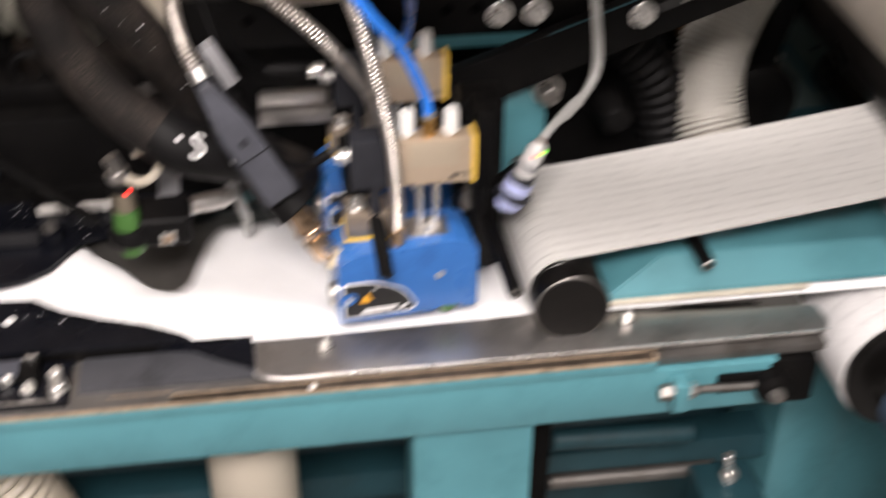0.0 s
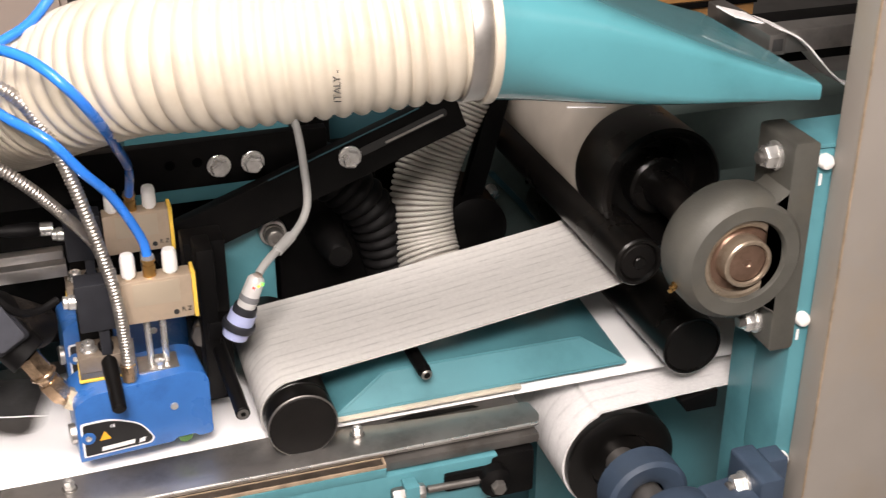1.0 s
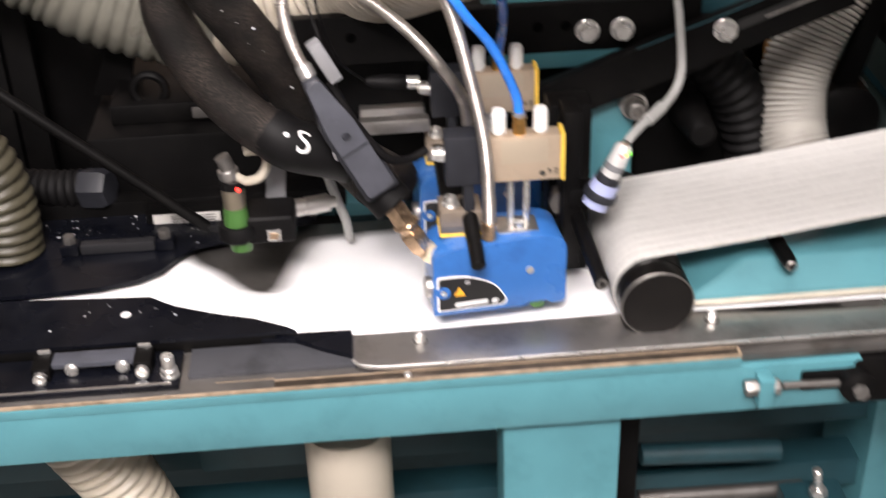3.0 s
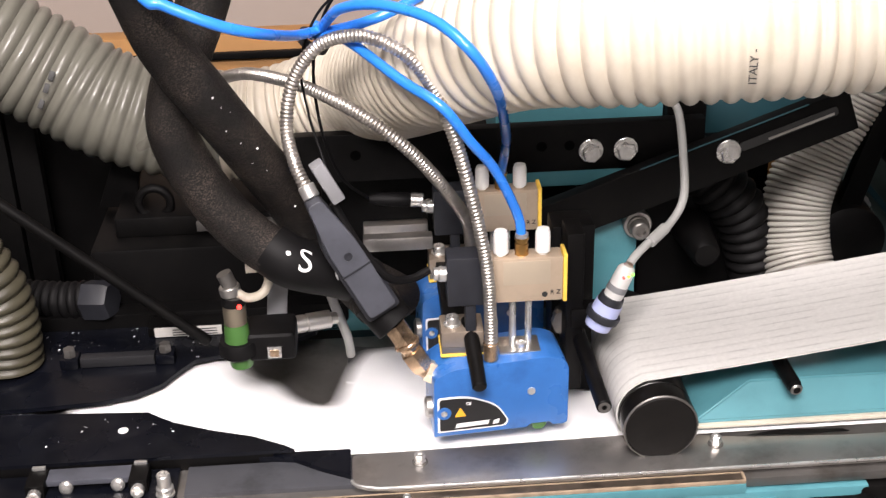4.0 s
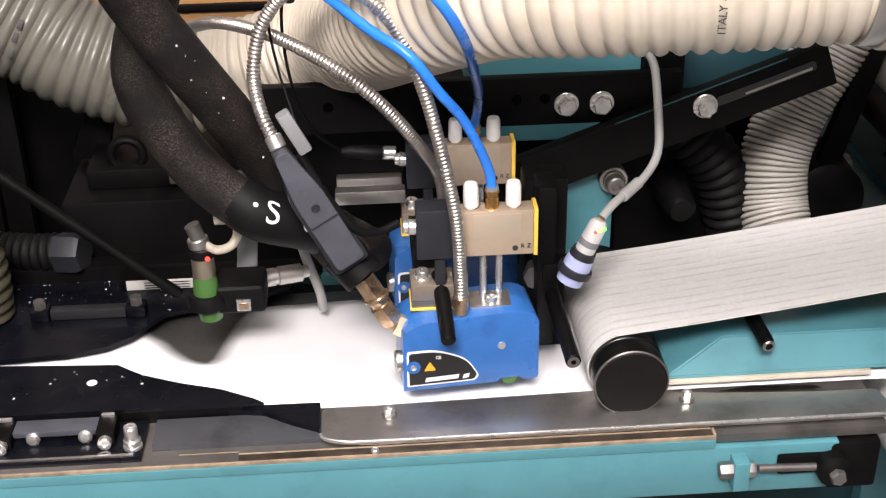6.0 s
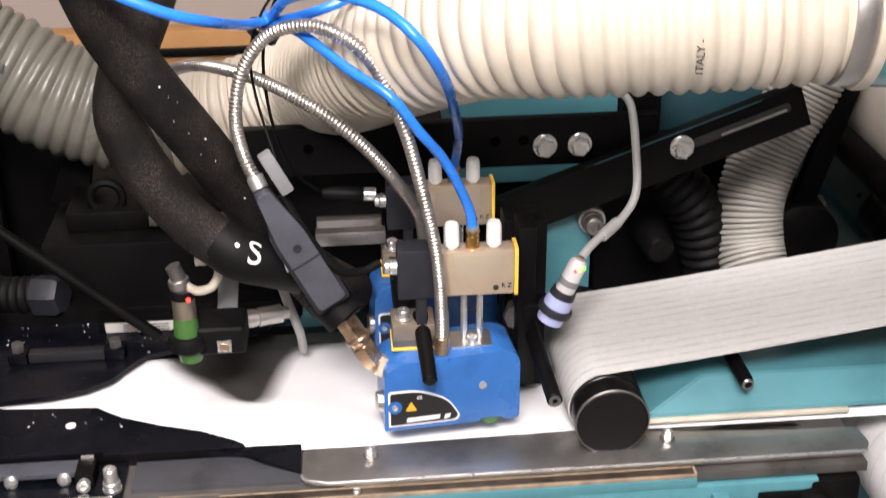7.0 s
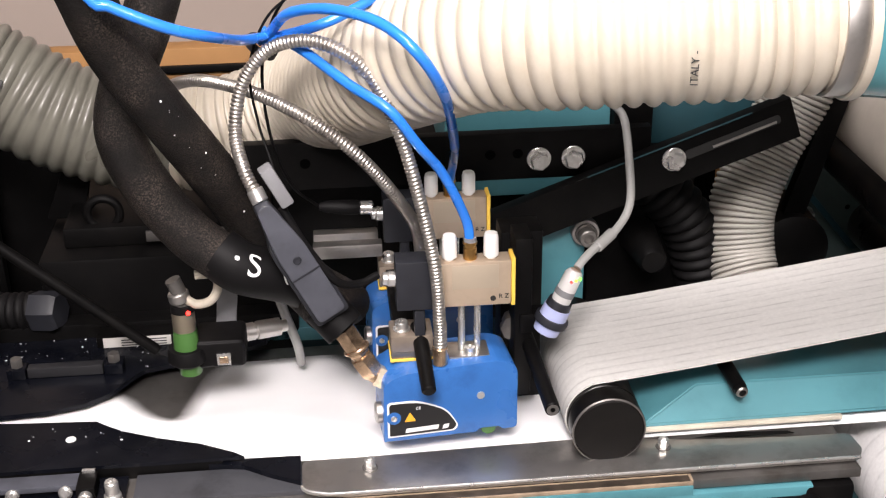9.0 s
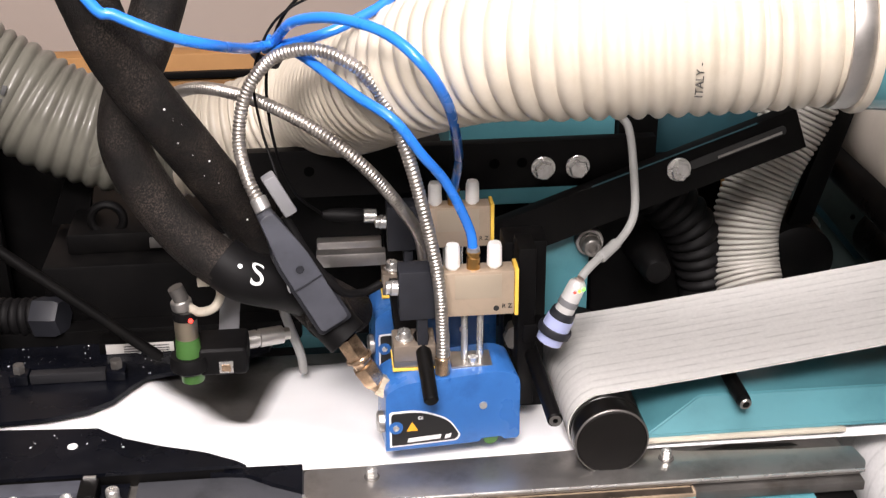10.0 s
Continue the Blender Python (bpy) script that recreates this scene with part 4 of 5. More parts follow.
    part("recess", box(-0.1185, -0.0835, vy0 - 0.0003, vy0 + 0.001, 0.1465, 0.1660, 0.0002), mat("champagne_light", (0.56, 0.47, 0.36), 0.4, 0.5, vary=0.04), valve)
    part("end_plate", box(-0.0738, -0.0708, vy0 - 0.001, vy1 + 0.001, 0.1310, 0.1698, 0.0005), YELLOW, e, "yellow end plate")
    part("port", lathe((-0.0875, vy0, 0.1375), (-0.0875, vy0 - 1, 0.1375), [(0, 0.0022), (0.0004, 0.0022), (0.0004, 0)], 16), INK, valve)
    lettering("valve_mark", "R Z", 0.0052, pose(-0.0795, vy0 - 0.0003, 0.139, 90, 0, 0), INK, valve)
    part("solenoid", box(-0.1605, -0.1300, vy0 - 0.001, vy1 + 0.003, 0.1310, 0.1712, 0.0016), PLASTIC, e, "black solenoid coil")
    part("solenoid_foot", box(-0.1470, -0.139, vy0 + 0.002, vy1 - 0.002, 0.1075, 0.1312, 0.001), PLASTIC, e)
    part("cable_gland", lathe((-0.1605, 0.037, 0.154), (-0.19, 0.037, 0.156), [(0, 0.006), (0.005, 0.006), (0.006, 0.005), (0.009, 0.005), (0.010, 0)], 14), CHROME, e)
    for x in (-0.1195, -0.0882):
        part("silencer", lathe((x, 0.0362, 0.1682), (x, 0.0362, 1), [(0, 0.0038), (0.002, 0.0038), (0.0022, 0.0058), (0.017, 0.0056), (0.020, 0.0046), (0.0205, 0)], 22), WHITE, e, "white plastic silencer")
    part("fitting", lathe((-0.1040, 0.0362, 0.1682), (-0.1040, 0.0362, 1), [(0, 0.0052), (0.009, 0.0052), (0.0095, 0.0045), (0.012, 0.0045), (0.0122, 0.0056), (0.014, 0.0056), (0.0145, 0)], 12), BRASS, e, "brass push-in fitting")
    part("fitting_collar", lathe((-0.1040, 0.0362, 0.1822), (-0.1040, 0.0362, 1), [(0, 0.0050), (0.003, 0.0048), (0.003, 0.003)], 18), CLIP, e)
    return e


head = build_head()
head_back = copy_thing(head, Matrix.Translation(Vector(head.location) + Vector((-0.002, 0.1235, -0.001))))

# carrier bar that the two heads hang from
carrier = thing("carrier_bar", (-0.15, 0.1, 0.095), "dark steel carrier bar behind the glue heads", "bar")
part("bar", box(-0.162, -0.136, 0.058, 0.32, 0.088, 0.104, 0.001), BLACK, carrier)
part("grey_arm", box(-0.222, -0.164, 0.150, 0.162, 0.118, 0.130, 0.0015), STEEL, carrier, "grey steel arm")
part("plate", box(-0.066, -0.052, 0.06, 0.09, 0.03, 0.17, 0.002), BLACK, carrier)

# ---- hoses and lines ----
FRONT_HOSE = [(0.124, -0.041, 0.366), (0.1, -0.039, 0.3643), (0.075, -0.036, 0.362), (0.021, -0.032, 0.359), (-0.049, -0.012, 0.352), (-0.101, 0.022, 0.341), (-0.152, 0.085, 0.307), (-0.184, 0.178, 0.262), (-0.214, 0.262, 0.224), (-0.257, 0.3, 0.192), (-0.305, 0.312, 0.176), (-0.345, 0.315, 0.174)]
REAR_HOSE = [(-0.345, 0.315, 0.174), (-0.392, 0.312, 0.18), (-0.449, 0.31, 0.203), (-0.496, 0.312, 0.233), (-0.62, 0.31, 0.31), (-0.9, 0.33, 0.4)]
big_hose = thing("suction_hose", (-0.1, 0.05, 0.25), "large cream corrugated suction hose", "hose", "corrugated hoses")
part("hose_wall", sweep(FRONT_HOSE, ribbed(0.051, 0.0045, 0.0125, 0.7), 0.00155, 56), CREAM, big_hose, sharp=85)
# Same hose carried on; the shade over it is put into the colour.
shaded_hose = thing("suction_hose", (-0.45, 0.31, 0.15), "rear run of the corrugated suction hose, greyed for its shade", "hose", "corrugated hoses")
part("hose_wall", sweep(REAR_HOSE, ribbed(0.051, 0.0045, 0.0125, 0.7), 0.00155, 56), CREAM_SHADED, shaded_hose, sharp=85)
for x, z in ((-0.4935, 0.2225), (-0.487, 0.2365), (-0.481, 0.2475)):
    part("print_bar", box(x - 0.0022, x + 0.0022, 0.2600, 0.2612, z - 0.0042, z + 0.0042, 0.0003, turn=pose(x, 0.26, z, -20, 24, 0) @ pose(-x, -0.26, -z)), INK, shaded_hose)
part("clamp_band", lathe((0.1125, -0.0405, 0.366), (0.25, -0.045, 0.367), [(0, 0.050), (0, 0.0525), (0.001, 0.053), (0.013, 0.053), (0.014, 0.0525), (0.014, 0.050)], 56), STEEL, big_hose, "steel clamp band")
part("collar", lathe((0.1265, -0.041, 0.366), (0.25, -0.045, 0.367), [(0, 0.051), (0, 0.055), (0.002, 0.056), (0.006, 0.056), (0.007, 0.053)], 56), CREAM, big_hose, "cream end collar")
for x, y, z, ry in ((0.0205, -0.0832, 0.347, 0),):
    lettering("hose_print", "ITALY -", 0.0070, pose(x, y, z, 76, -90, 0), INK, big_hose)

# teal duct nozzle that the hose joins
nozzle = thing("duct_nozzle", (0.3, -0.02, 0.34), "glossy teal tapered duct nozzle", "duct")
b = bmesh.new()
SEC = 48
rings = []
for i in range(17):
    t = i / 16
    x = 0.131 + t * 0.243
    k = min(1, t * 1.5)
    k = k * k * (3 - 2 * k)
    top, bottom = 0.366 + 0.053 * (1 - t) ** 1.2 - 0.050 * t, 0.366 - 0.053 - 0.013 * t
    front, rear = -0.042 - 0.053 - 0.006 * k, -0.042 + 0.053 + 0.08 * k
    n = 2 + 5 * k
    ring = []
    for j in range(SEC):
        a = 2 * math.pi * j / SEC
        c, d = math.cos(a), math.sin(a)
        y = (front + rear) / 2 + (rear - front) / 2 * math.copysign(abs(c) ** (2 / n), c)
        z = (top + bottom) / 2 + (top - bottom) / 2 * math.copysign(abs(d) ** (2 / n), d)
        ring.append(b.verts.new((x, y, z)))
    rings.append(ring)
for r0, r1 in zip(rings, rings[1:]):
    for j in range(SEC):
        b.faces.new((r0[j], r1[j], r1[(j + 1) % SEC], r0[(j + 1) % SEC]))
b.faces.new(rings[0])
b.faces.new(rings[-1])
part("shell", b, TEAL_GLOSS, nozzle, sharp=50)
part("edge_strip", box(0.185, 0.215, -0.0775, -0.0765, 0.3085, 0.3096, 0.0003, turn=pose(0.2, 0, 0.31, 0, 6.5, 0) @ pose(-0.2, 0, -0.31)), WHITE, nozzle, "pale edge strip")

sleeve = thing("heated_hose", (-0.28, 0.04, 0.2), "thick black braided heated hose", "hose", "heated hoses")
HA = [(-0.375, 0.0, 0.47), (-0.36, 0.0, 0.411), (-0.353, 0.0, 0.386), (-0.343, 0.02, 0.343), (-0.32, 0.035, 0.297), (-0.292, 0.06, 0.24), (-0.268, 0.085, 0.187), (-0.241, 0.09, 0.139), (-0.22, 0.07, 0.123), (-0.212, 0.04, 0.13)]
part("sleeve", sweep(HA, 0.0185, 0.004, 28), SLEEVE, sleeve, sharp=80)
part("end_cap", rod((-0.216, 0.040, 0.134), (-0.1995, 0.031, 0.1165), 0.0165), RUBBER, sleeve)
part("swivel_nut", hexagon((-0.2015, 0.031, 0.118), (-0.1895, 0.030, 0.096), 0.0095), BRONZE, sleeve, "dirty brass swivel nut")
part("elbow", sweep([(-0.1915, 0.030, 0.099), (-0.186, 0.030, 0.0865), (-0.180, 0.029, 0.0785), (-0.172, 0.028, 0.0735)], 0.0072, 0.002, 12), BRONZE, sleeve, "dirty brass elbow")
part("collar", rod((-0.1925, 0.0305, 0.1015), (-0.1912, 0.0302, 0.0985), 0.0104, 20), BRONZE, sleeve)
part("elbow_nut", hexagon((-0.1890, 0.0300, 0.0930), (-0.1800, 0.0290, 0.0785), 0.0096), BRONZE, sleeve)
part("union_nut", hexagon((-0.1775, 0.029, 0.0765), (-0.1665, 0.028, 0.0705), 0.0088), mat("pale_brass", (0.68, 0.60, 0.46), 0.35, 0.7, vary=0.2, scale=140, dirt=(0.2, 0.13, 0.07), dirt_amount=0.6, dirt_scale=120), sleeve)
rng = random.Random(9)
bm = bmesh.new()
for p in smooth_path(HA[2:], 0.011):
    for _ in range(2):
        way = Vector((rng.uniform(-0.9, 0.9), -1, rng.uniform(-0.2, 0.9))).normalized()
        b = bmesh.new()
        bmesh.ops.create_icosphere(b, subdivisions=1, radius=rng.choice((0.0003, 0.0004, 0.0009)))
        bmesh.ops.translate(b, vec=p + way * 0.0187, verts=b.verts)
        merge(bm, b)
tagged(part("lint_specks", bm, PAD, sleeve, "white lint specks"), kind="stuff")
sleeve = thing("heated_hose", (-0.3, 0.1, 0.2), "black braided heated hose with a taped end and chalk mark", "hose", "heated hoses")
HB = [(-0.29, 0.09, 0.47), (-0.31, 0.085, 0.396), (-0.324, 0.08, 0.353), (-0.346, 0.075, 0.302), (-0.353, 0.07, 0.265), (-0.338, 0.065, 0.227), (-0.308, 0.055, 0.189), (-0.273, 0.045, 0.166), (-0.244, 0.055, 0.152), (-0.22, 0.09, 0.123), (-0.193, 0.13, 0.085)]
part("sleeve", sweep(HB, 0.0185, 0.004, 28), SLEEVE, sleeve, sharp=80)
part("tape", sweep([(-0.29, 0.05, 0.177), (-0.273, 0.045, 0.166), (-0.244, 0.055, 0.152), (-0.22, 0.09, 0.123)], 0.0199, 0.004, 28), RUBBER, sleeve, "smooth black tape")
TAPE_LINE = smooth_path([(-0.29, 0.05, 0.177), (-0.273, 0.045, 0.166), (-0.244, 0.055, 0.152), (-0.22, 0.09, 0.123)], 0.001)


def on_tape(me):
    """Chalk follows the round of the tape."""
    for v in me.vertices:
        c = min(TAPE_LINE, key=lambda p: (p - v.co).length)
        v.co = c + (v.co - c).normalized() * 0.0204


for text, size, m in (("S", 0.026, pose(-0.263, 0.0300, 0.1745, 68, 0, -4) @ pose(0, 0, 0, 0, 0, -12)), (".", 0.034, pose(-0.274, 0.0300, 0.1920, 68, 0, -4)), ("(", 0.020, pose(-0.240, 0.0330, 0.1660, 68, 0, -4))):
    mark = lettering("chalk_mark", text, size, m, DECAL_WHITE, sleeve)
    on_tape(mark.data)

HOOP = [(-0.129, 0.02, 0.09), (-0.129, 0.02, 0.12), (-0.132, 0.015, 0.17), (-0.143, 0.015, 0.229), (-0.156, 0.02, 0.278), (-0.175, 0.03, 0.317), (-0.198, 0.04, 0.333), (-0.221, 0.05, 0.336), (-0.245, 0.06, 0.326), (-0.263, 0.06, 0.303), (-0.27, 0.05, 0.273), (-0.265, 0.03, 0.251), (-0.255, 0.02, 0.23)]
conduit = thing("metal_conduit", (-0.2, 0.03, 0.2), "bright flexible metal conduit in a tall hoop", "conduit", "metal conduits")
part("conduit_wall", sweep(HOOP, ribbed(0.0050, 0.0010, 0.0030), 0.00075, 16), CONDUIT, conduit, sharp=80)
part("ferrule", rod((-0.129, 0.02, 0.088), (-0.129, 0.02, 0.103), 0.0058), BRONZE, conduit, "tan brass ferrule")
part("ferrule", rod((-0.2585, 0.0235, 0.2375), (-0.2545, 0.0195, 0.229), 0.0062), CHROME, conduit)
conduit = thing("metal_conduit", (-0.2, 0.15, 0.2), "bright flexible metal conduit to the rear head", "conduit", "metal conduits")
part("conduit_wall", sweep([(-0.350, 0.19, 0.245), (-0.332, 0.17, 0.266), (-0.306, 0.14, 0.282), (-0.278, 0.11, 0.287), (-0.248, 0.082, 0.285), (-0.212, 0.058, 0.271), (-0.181, 0.052, 0.245), (-0.156, 0.07, 0.206), (-0.139, 0.11, 0.163), (-0.133, 0.14, 0.123), (-0.131, 0.144, 0.10)], ribbed(0.0050, 0.0010, 0.0030), 0.00075, 16), CONDUIT, conduit, sharp=80)

plug = thing("cable_plug", (-0.23, 0.02, 0.18), "dark grey two-part cable plug with clip", "plug")
d = Vector((-0.204, 0.025, 0.127)) - Vector((-0.255, 0.02, 0.23))
way = d.normalized()
side = way.cross(Vector((0, -1, 0.5))).normalized()
face = side.cross(way)
frame_m = Matrix((( *side, 0), (*way, 0), (*face, 0), (0, 0, 0, 1))).transposed()
frame_m = Matrix.Translation((-0.255, 0.016, 0.23)) @ frame_m
bm = prism(rounded([(-0.005, 0.020), (0.006, 0.016), (0.0140, 0.040), (0.0140, 0.106), (-0.0135, 0.106), (-0.0135, 0.045)], 0.004, 4), "xy", -0.012, 0.005, 0.002, 3)
bmesh.ops.transform(bm, matrix=frame_m, verts=bm.verts)
part("back_shell", bm, PLASTIC, plug, "black rear shell")
bm = prism(rounded([(-0.0055, 0.0), (0.0055, 0.0), (0.0112, 0.040), (0.0112, 0.101), (-0.0112, 0.101), (-0.0112, 0.040)], 0.004, 4), "xy", -0.009, 0.011, 0.002, 3)
bmesh.ops.transform(bm, matrix=frame_m, verts=bm.verts)
part("housing", bm, GREY_PLASTIC, plug)
bm = box(-0.0116, 0.0116, 0.060, 0.0615, -0.0116, 0.0116, 0.0006)
bmesh.ops.transform(bm, matrix=frame_m, verts=bm.verts)
part("seam_rib", bm, PLASTIC, plug)
bm = lathe((0, 0.048, 0.0112), (0, 0.048, 1), [(0, 0.0032), (0.0005, 0.003), (0.0005, 0.0016), (-0.0003, 0)], 16)
bmesh.ops.transform(bm, matrix=frame_m, verts=bm.verts)
part("screw", bm, PLASTIC, plug)
bm = box(-0.021, -0.011, -0.022, 0.010, -0.004, 0.010, 0.002)
bmesh.ops.transform(bm, matrix=frame_m, verts=bm.verts)
part("clip", bm, CLIP, plug, "lighter grey clip")
part("lead", sweep([(-0.240, 0.018, 0.225), (-0.225, 0.016, 0.195), (-0.205, 0.018, 0.165), (-0.188, 0.03, 0.155), (-0.172, 0.04, 0.157)], 0.0032, 0.003, 10), RUBBER, plug, "thin black lead")

for name, pts, label in (
        ("air_tube", [(-0.104, 0.0362, 0.180), (-0.107, 0.0365, 0.200), (-0.124, 0.026, 0.240), (-0.143, 0.013, 0.269), (-0.162, 0.010, 0.296), (-0.188, 0.030, 0.309), (-0.219, 0.06, 0.326), (-0.236, 0.076, 0.331), (-0.247, 0.083, 0.335)], "glossy blue air tube to the front valve"),
        ("air_tube", [(-0.106, 0.1597, 0.179), (-0.105, 0.130, 0.216), (-0.115, 0.05, 0.267), (-0.128, -0.022, 0.317), (-0.146, -0.042, 0.351), (-0.169, -0.02, 0.366), (-0.2, 0.01, 0.368), (-0.227, 0.04, 0.358), (-0.243, 0.075, 0.335), (-0.258, 0.050, 0.338), (-0.276, -0.010, 0.358), (-0.301, -0.028, 0.370), (-0.333, -0.030, 0.385), (-0.349, -0.030, 0.396), (-0.409, -0.020, 0.486)], "glossy blue air tube looping to the rear valve"),
        ("air_tube", [(-0.250, 0.085, 0.327), (-0.212, 0.06, 0.342), (-0.184, 0.06, 0.353), (-0.156, 0.06, 0.371), (-0.13, 0.07, 0.41), (-0.11, 0.09, 0.5)], "glossy blue air tube rising behind the hose")):
    solid(name, sweep(pts, 0.0037, 0.003, 14), BLUE_TUBE, label, "air tube", "air tubes", sharp=80)
solid("cable_tie", lathe((-0.250, 0.083, 0.321), (-0.236, 0.079, 0.343), [(0, 0.010), (0, 0.0125), (0.006, 0.0125), (0.006, 0.010)], 18), PLASTIC, "black cable tie round the tubes", "cable tie")
for pts, r, label in (
        ([(-0.20, 0.06, 0.375), (-0.228, 0.065, 0.362), (-0.246, 0.07, 0.343), (-0.258, 0.072, 0.31), (-0.255, 0.075, 0.27), (-0.245, 0.06, 0.235), (-0.236, 0.03, 0.205)], 0.0010, "thin black cable hanging behind the conduit"),
        ([(-0.19, 0.07, 0.385), (-0.222, 0.07, 0.368), (-0.241, 0.078, 0.340), (-0.250, 0.085, 0.30), (-0.247, 0.1, 0.245), (-0.235, 0.13, 0.195), (-0.215, 0.166, 0.160)], 0.0012, "thin black lead to the rear valve")):
    solid("cable", sweep(pts, r, 0.004, 8), RUBBER, label, "cable", "cables", sharp=80)
gland = thing("plug_connector", (-0.18, 0.165, 0.16), "black round plug with a bright nut at the rear valve", "plug")
part("shell", lathe((-0.215, 0.166, 0.160), (-0.16, 0.165, 0.156), [(0, 0.003), (0.006, 0.005), (0.02, 0.0062), (0.032, 0.0062), (0.034, 0.005)], 16), RUBBER, gland)
part("nut", rod((-0.181, 0.1655, 0.1575), (-0.170, 0.165, 0.157), 0.006), CHROME, gland)

# ---- bars with bolts behind the heads ----
bar = thing("mounting_bar", (-0.1, 0.205, 0.18), "black painted flat mounting bar with slots", "bar")
part("flat_bar", box(-0.285, 0.075, 0.203, 0.215, 0.160, 0.203, 0.0012), BLACK, bar)
for x in (-0.225, -0.066, -0.042):
    part("hole", lathe((x, 0.2029, 0.184), (x, 0.19, 0.184), [(0, 0.0045), (0.0003, 0.0043), (0.0003, 0)], 18), HOLE, bar)
arm = thing("slotted_arm", (0.06, 0.193, 0.16), "black painted slanting slotted arm", "bar")
def lean(x, z):
    a = math.atan2(0.096, 0.26)
    return (-0.071 + x * math.cos(a) - z * math.sin(a), 0.1135 + x * math.sin(a) + z * math.cos(a))
part("flat_bar", prism([lean(x, z) for x, z in ((-0.02, -0.0195), (0.285, -0.0195), (0.285, 0.0185), (-0.02, 0.0185))], "xz", 0.186, 0.200, 0.001), BLACK, arm)
part("slot", prism([lean(x, z) for x, z in rounded([(0.185, 0.0), (0.272, 0.0), (0.272, 0.008), (0.185, 0.008)], 0.0035, 4)], "xz", 0.1852, 0.1862), INK, arm, "long slot")
# Bright strip that paints the highlight along the slot.
part("slot_glint", prism([lean(x, z) for x, z in ((0.21, 0.0015), (0.268, 0.0015), (0.268, 0.0035), (0.21, 0.0035))], "xz", 0.1845, 0.1855), STEEL, arm, "steel strip drawn as the slot's highlight")
# Worn edge; the bluish highlight on it is part of the colour.
part("worn_edge", prism([lean(x, z) for x, z in ((0.10, 0.0182), (0.25, 0.0182), (0.25, 0.0190), (0.10, 0.0190))], "xz", 0.1852, 0.1868), TEAL_DARK, arm, "worn edge with its bluish highlight painted in")
for x, y, z in ((-0.0236, 0.2025, 0.1787), (0.0065, 0.2025, 0.1787), (0.0913, 0.1855, 0.1790)):
    bolt("hex_bolt", (x, y, z), (0, -1, 0), 0.0088)
tb = thing("teal_bracket", (-0.005, 0.21, 0.1), "teal bracket plate behind the sensor", "bracket")
part("plate", box(-0.036, 0.022, 0.21, 0.222, 0.02, 0.128, 0.002), TEAL, tb)
clampbolt = thing("clamp_bolt", (0.020, 0.21, 0.106), "dark socket bolt on stacked zinc washers", "bolt", "bolts")
part("washer", rod((0.020, 0.2098, 0.106), (0.020, 0.200, 0.106), 0.0125, 24, 0.0005), STEEL, clampbolt)
part("spring_washer", rod((0.020, 0.200, 0.106), (0.020, 0.196, 0.106), 0.0098, 24, 0.0004), STEEL_DARK, clampbolt)
part("bolt_head", lathe((0.020, 0.196, 0.106), (0.020, 0, 0.106), [(0, 0.0085), (0.009, 0.0082), (0.010, 0.0072), (0.010, 0.0045), (0.006, 0.0042), (0.006, 0)], 20), STEEL_DARK, clampbolt)
solid("teal_housing", box(-0.10, 0.052, 0.26, 0.40, 0.12, 0.212, 0.003), TEAL, "teal housing behind the mounting bar", "housing")
# Shade behind the hose is put into this darker teal.
solid("teal_housing", box(0.085, 0.205, 0.30, 0.42, 0.13, 0.26, 0.003), TEAL_DARK, "teal housing behind the hose, darkened for its shade", "housing")
# Added block: its black is the shade of the gap here.
solid("dark_block", box(0.0525, 0.089, 0.250, 0.34, 0.155, 0.245, 0.003), BLACK, "black block painting the dark gap between the teal housings", "housing")
solid("dark_block", box(0.03, 0.13, 0.24, 0.34, -0.02, 0.15, 0.006), BLACK, "black housing behind the web", "housing")
solid("black_flex_hose", sweep([(0.04, 0.25, 0.17), (0.085, 0.235, 0.14), (0.12, 0.23, 0.10), (0.14, 0.23, 0.04)], ribbed(0.026, 0.004, 0.011), 0.0022, 24), RUBBER, "black corrugated hose behind the arm", "hose", "corrugated hoses", sharp=80)
solid("pivot_boss", lathe((0.075, 0.17, 0.088), (0.075, 0.24, 0.088), [(0, 0), (0, 0.010), (0.004, 0.013), (0.03, 0.015), (0.06, 0.018)], 24), BLACK, "black pivot boss under the arm", "boss")
ribbed_hose = thing("corrugated_hose", (0.17, 0.2, 0.1), "grey-white ribbed suction hose behind the web", "hose", "corrugated hoses")
RIBBED = [(0.243, 0.262, 0.258), (0.226, 0.256, 0.214), (0.211, 0.252, 0.186), (0.188, 0.243, 0.147), (0.172, 0.230, 0.106), (0.170, 0.215, 0.070), (0.173, 0.198, 0.044), (0.175, 0.19, 0.02)]
# The darker wall paints the shade in the grooves.
part("hose_wall", sweep(RIBBED, 0.0292, 0.003, 32), GROOVE_SHADE, ribbed_hose, "hose wall with the groove shade in its colour", sharp=85)
part("rib_coil", coil(RIBBED, 0.0298, 0.0050, 0.0017), GREY_HOSE, ribbed_hose, "grey-white raised ribs", sharp=85)
solid("strut", prism(rounded([(0.264, 0.225), (0.284, 0.225), (0.238, 0.05), (0.216, 0.05)], 0.003, 3), "xz", 0.262, 0.275, 0.001), BLACK, "black flat strut behind the web", "strut")
solid("black_boss", lathe((0.235, 0.25, 0.05), (0.235, 0.33, 0.05), [(0, 0), (0, 0.030), (0.004, 0.036), (0.07, 0.038)], 32), BLACK, "black round housing behind the web", "housing")
bolt("hex_bolt", (0.306, 0.3998, 0.022), (0, -1, 0), 0.0065, "zinc hexagon bolt on the grey-green rear panel", h=0.014)

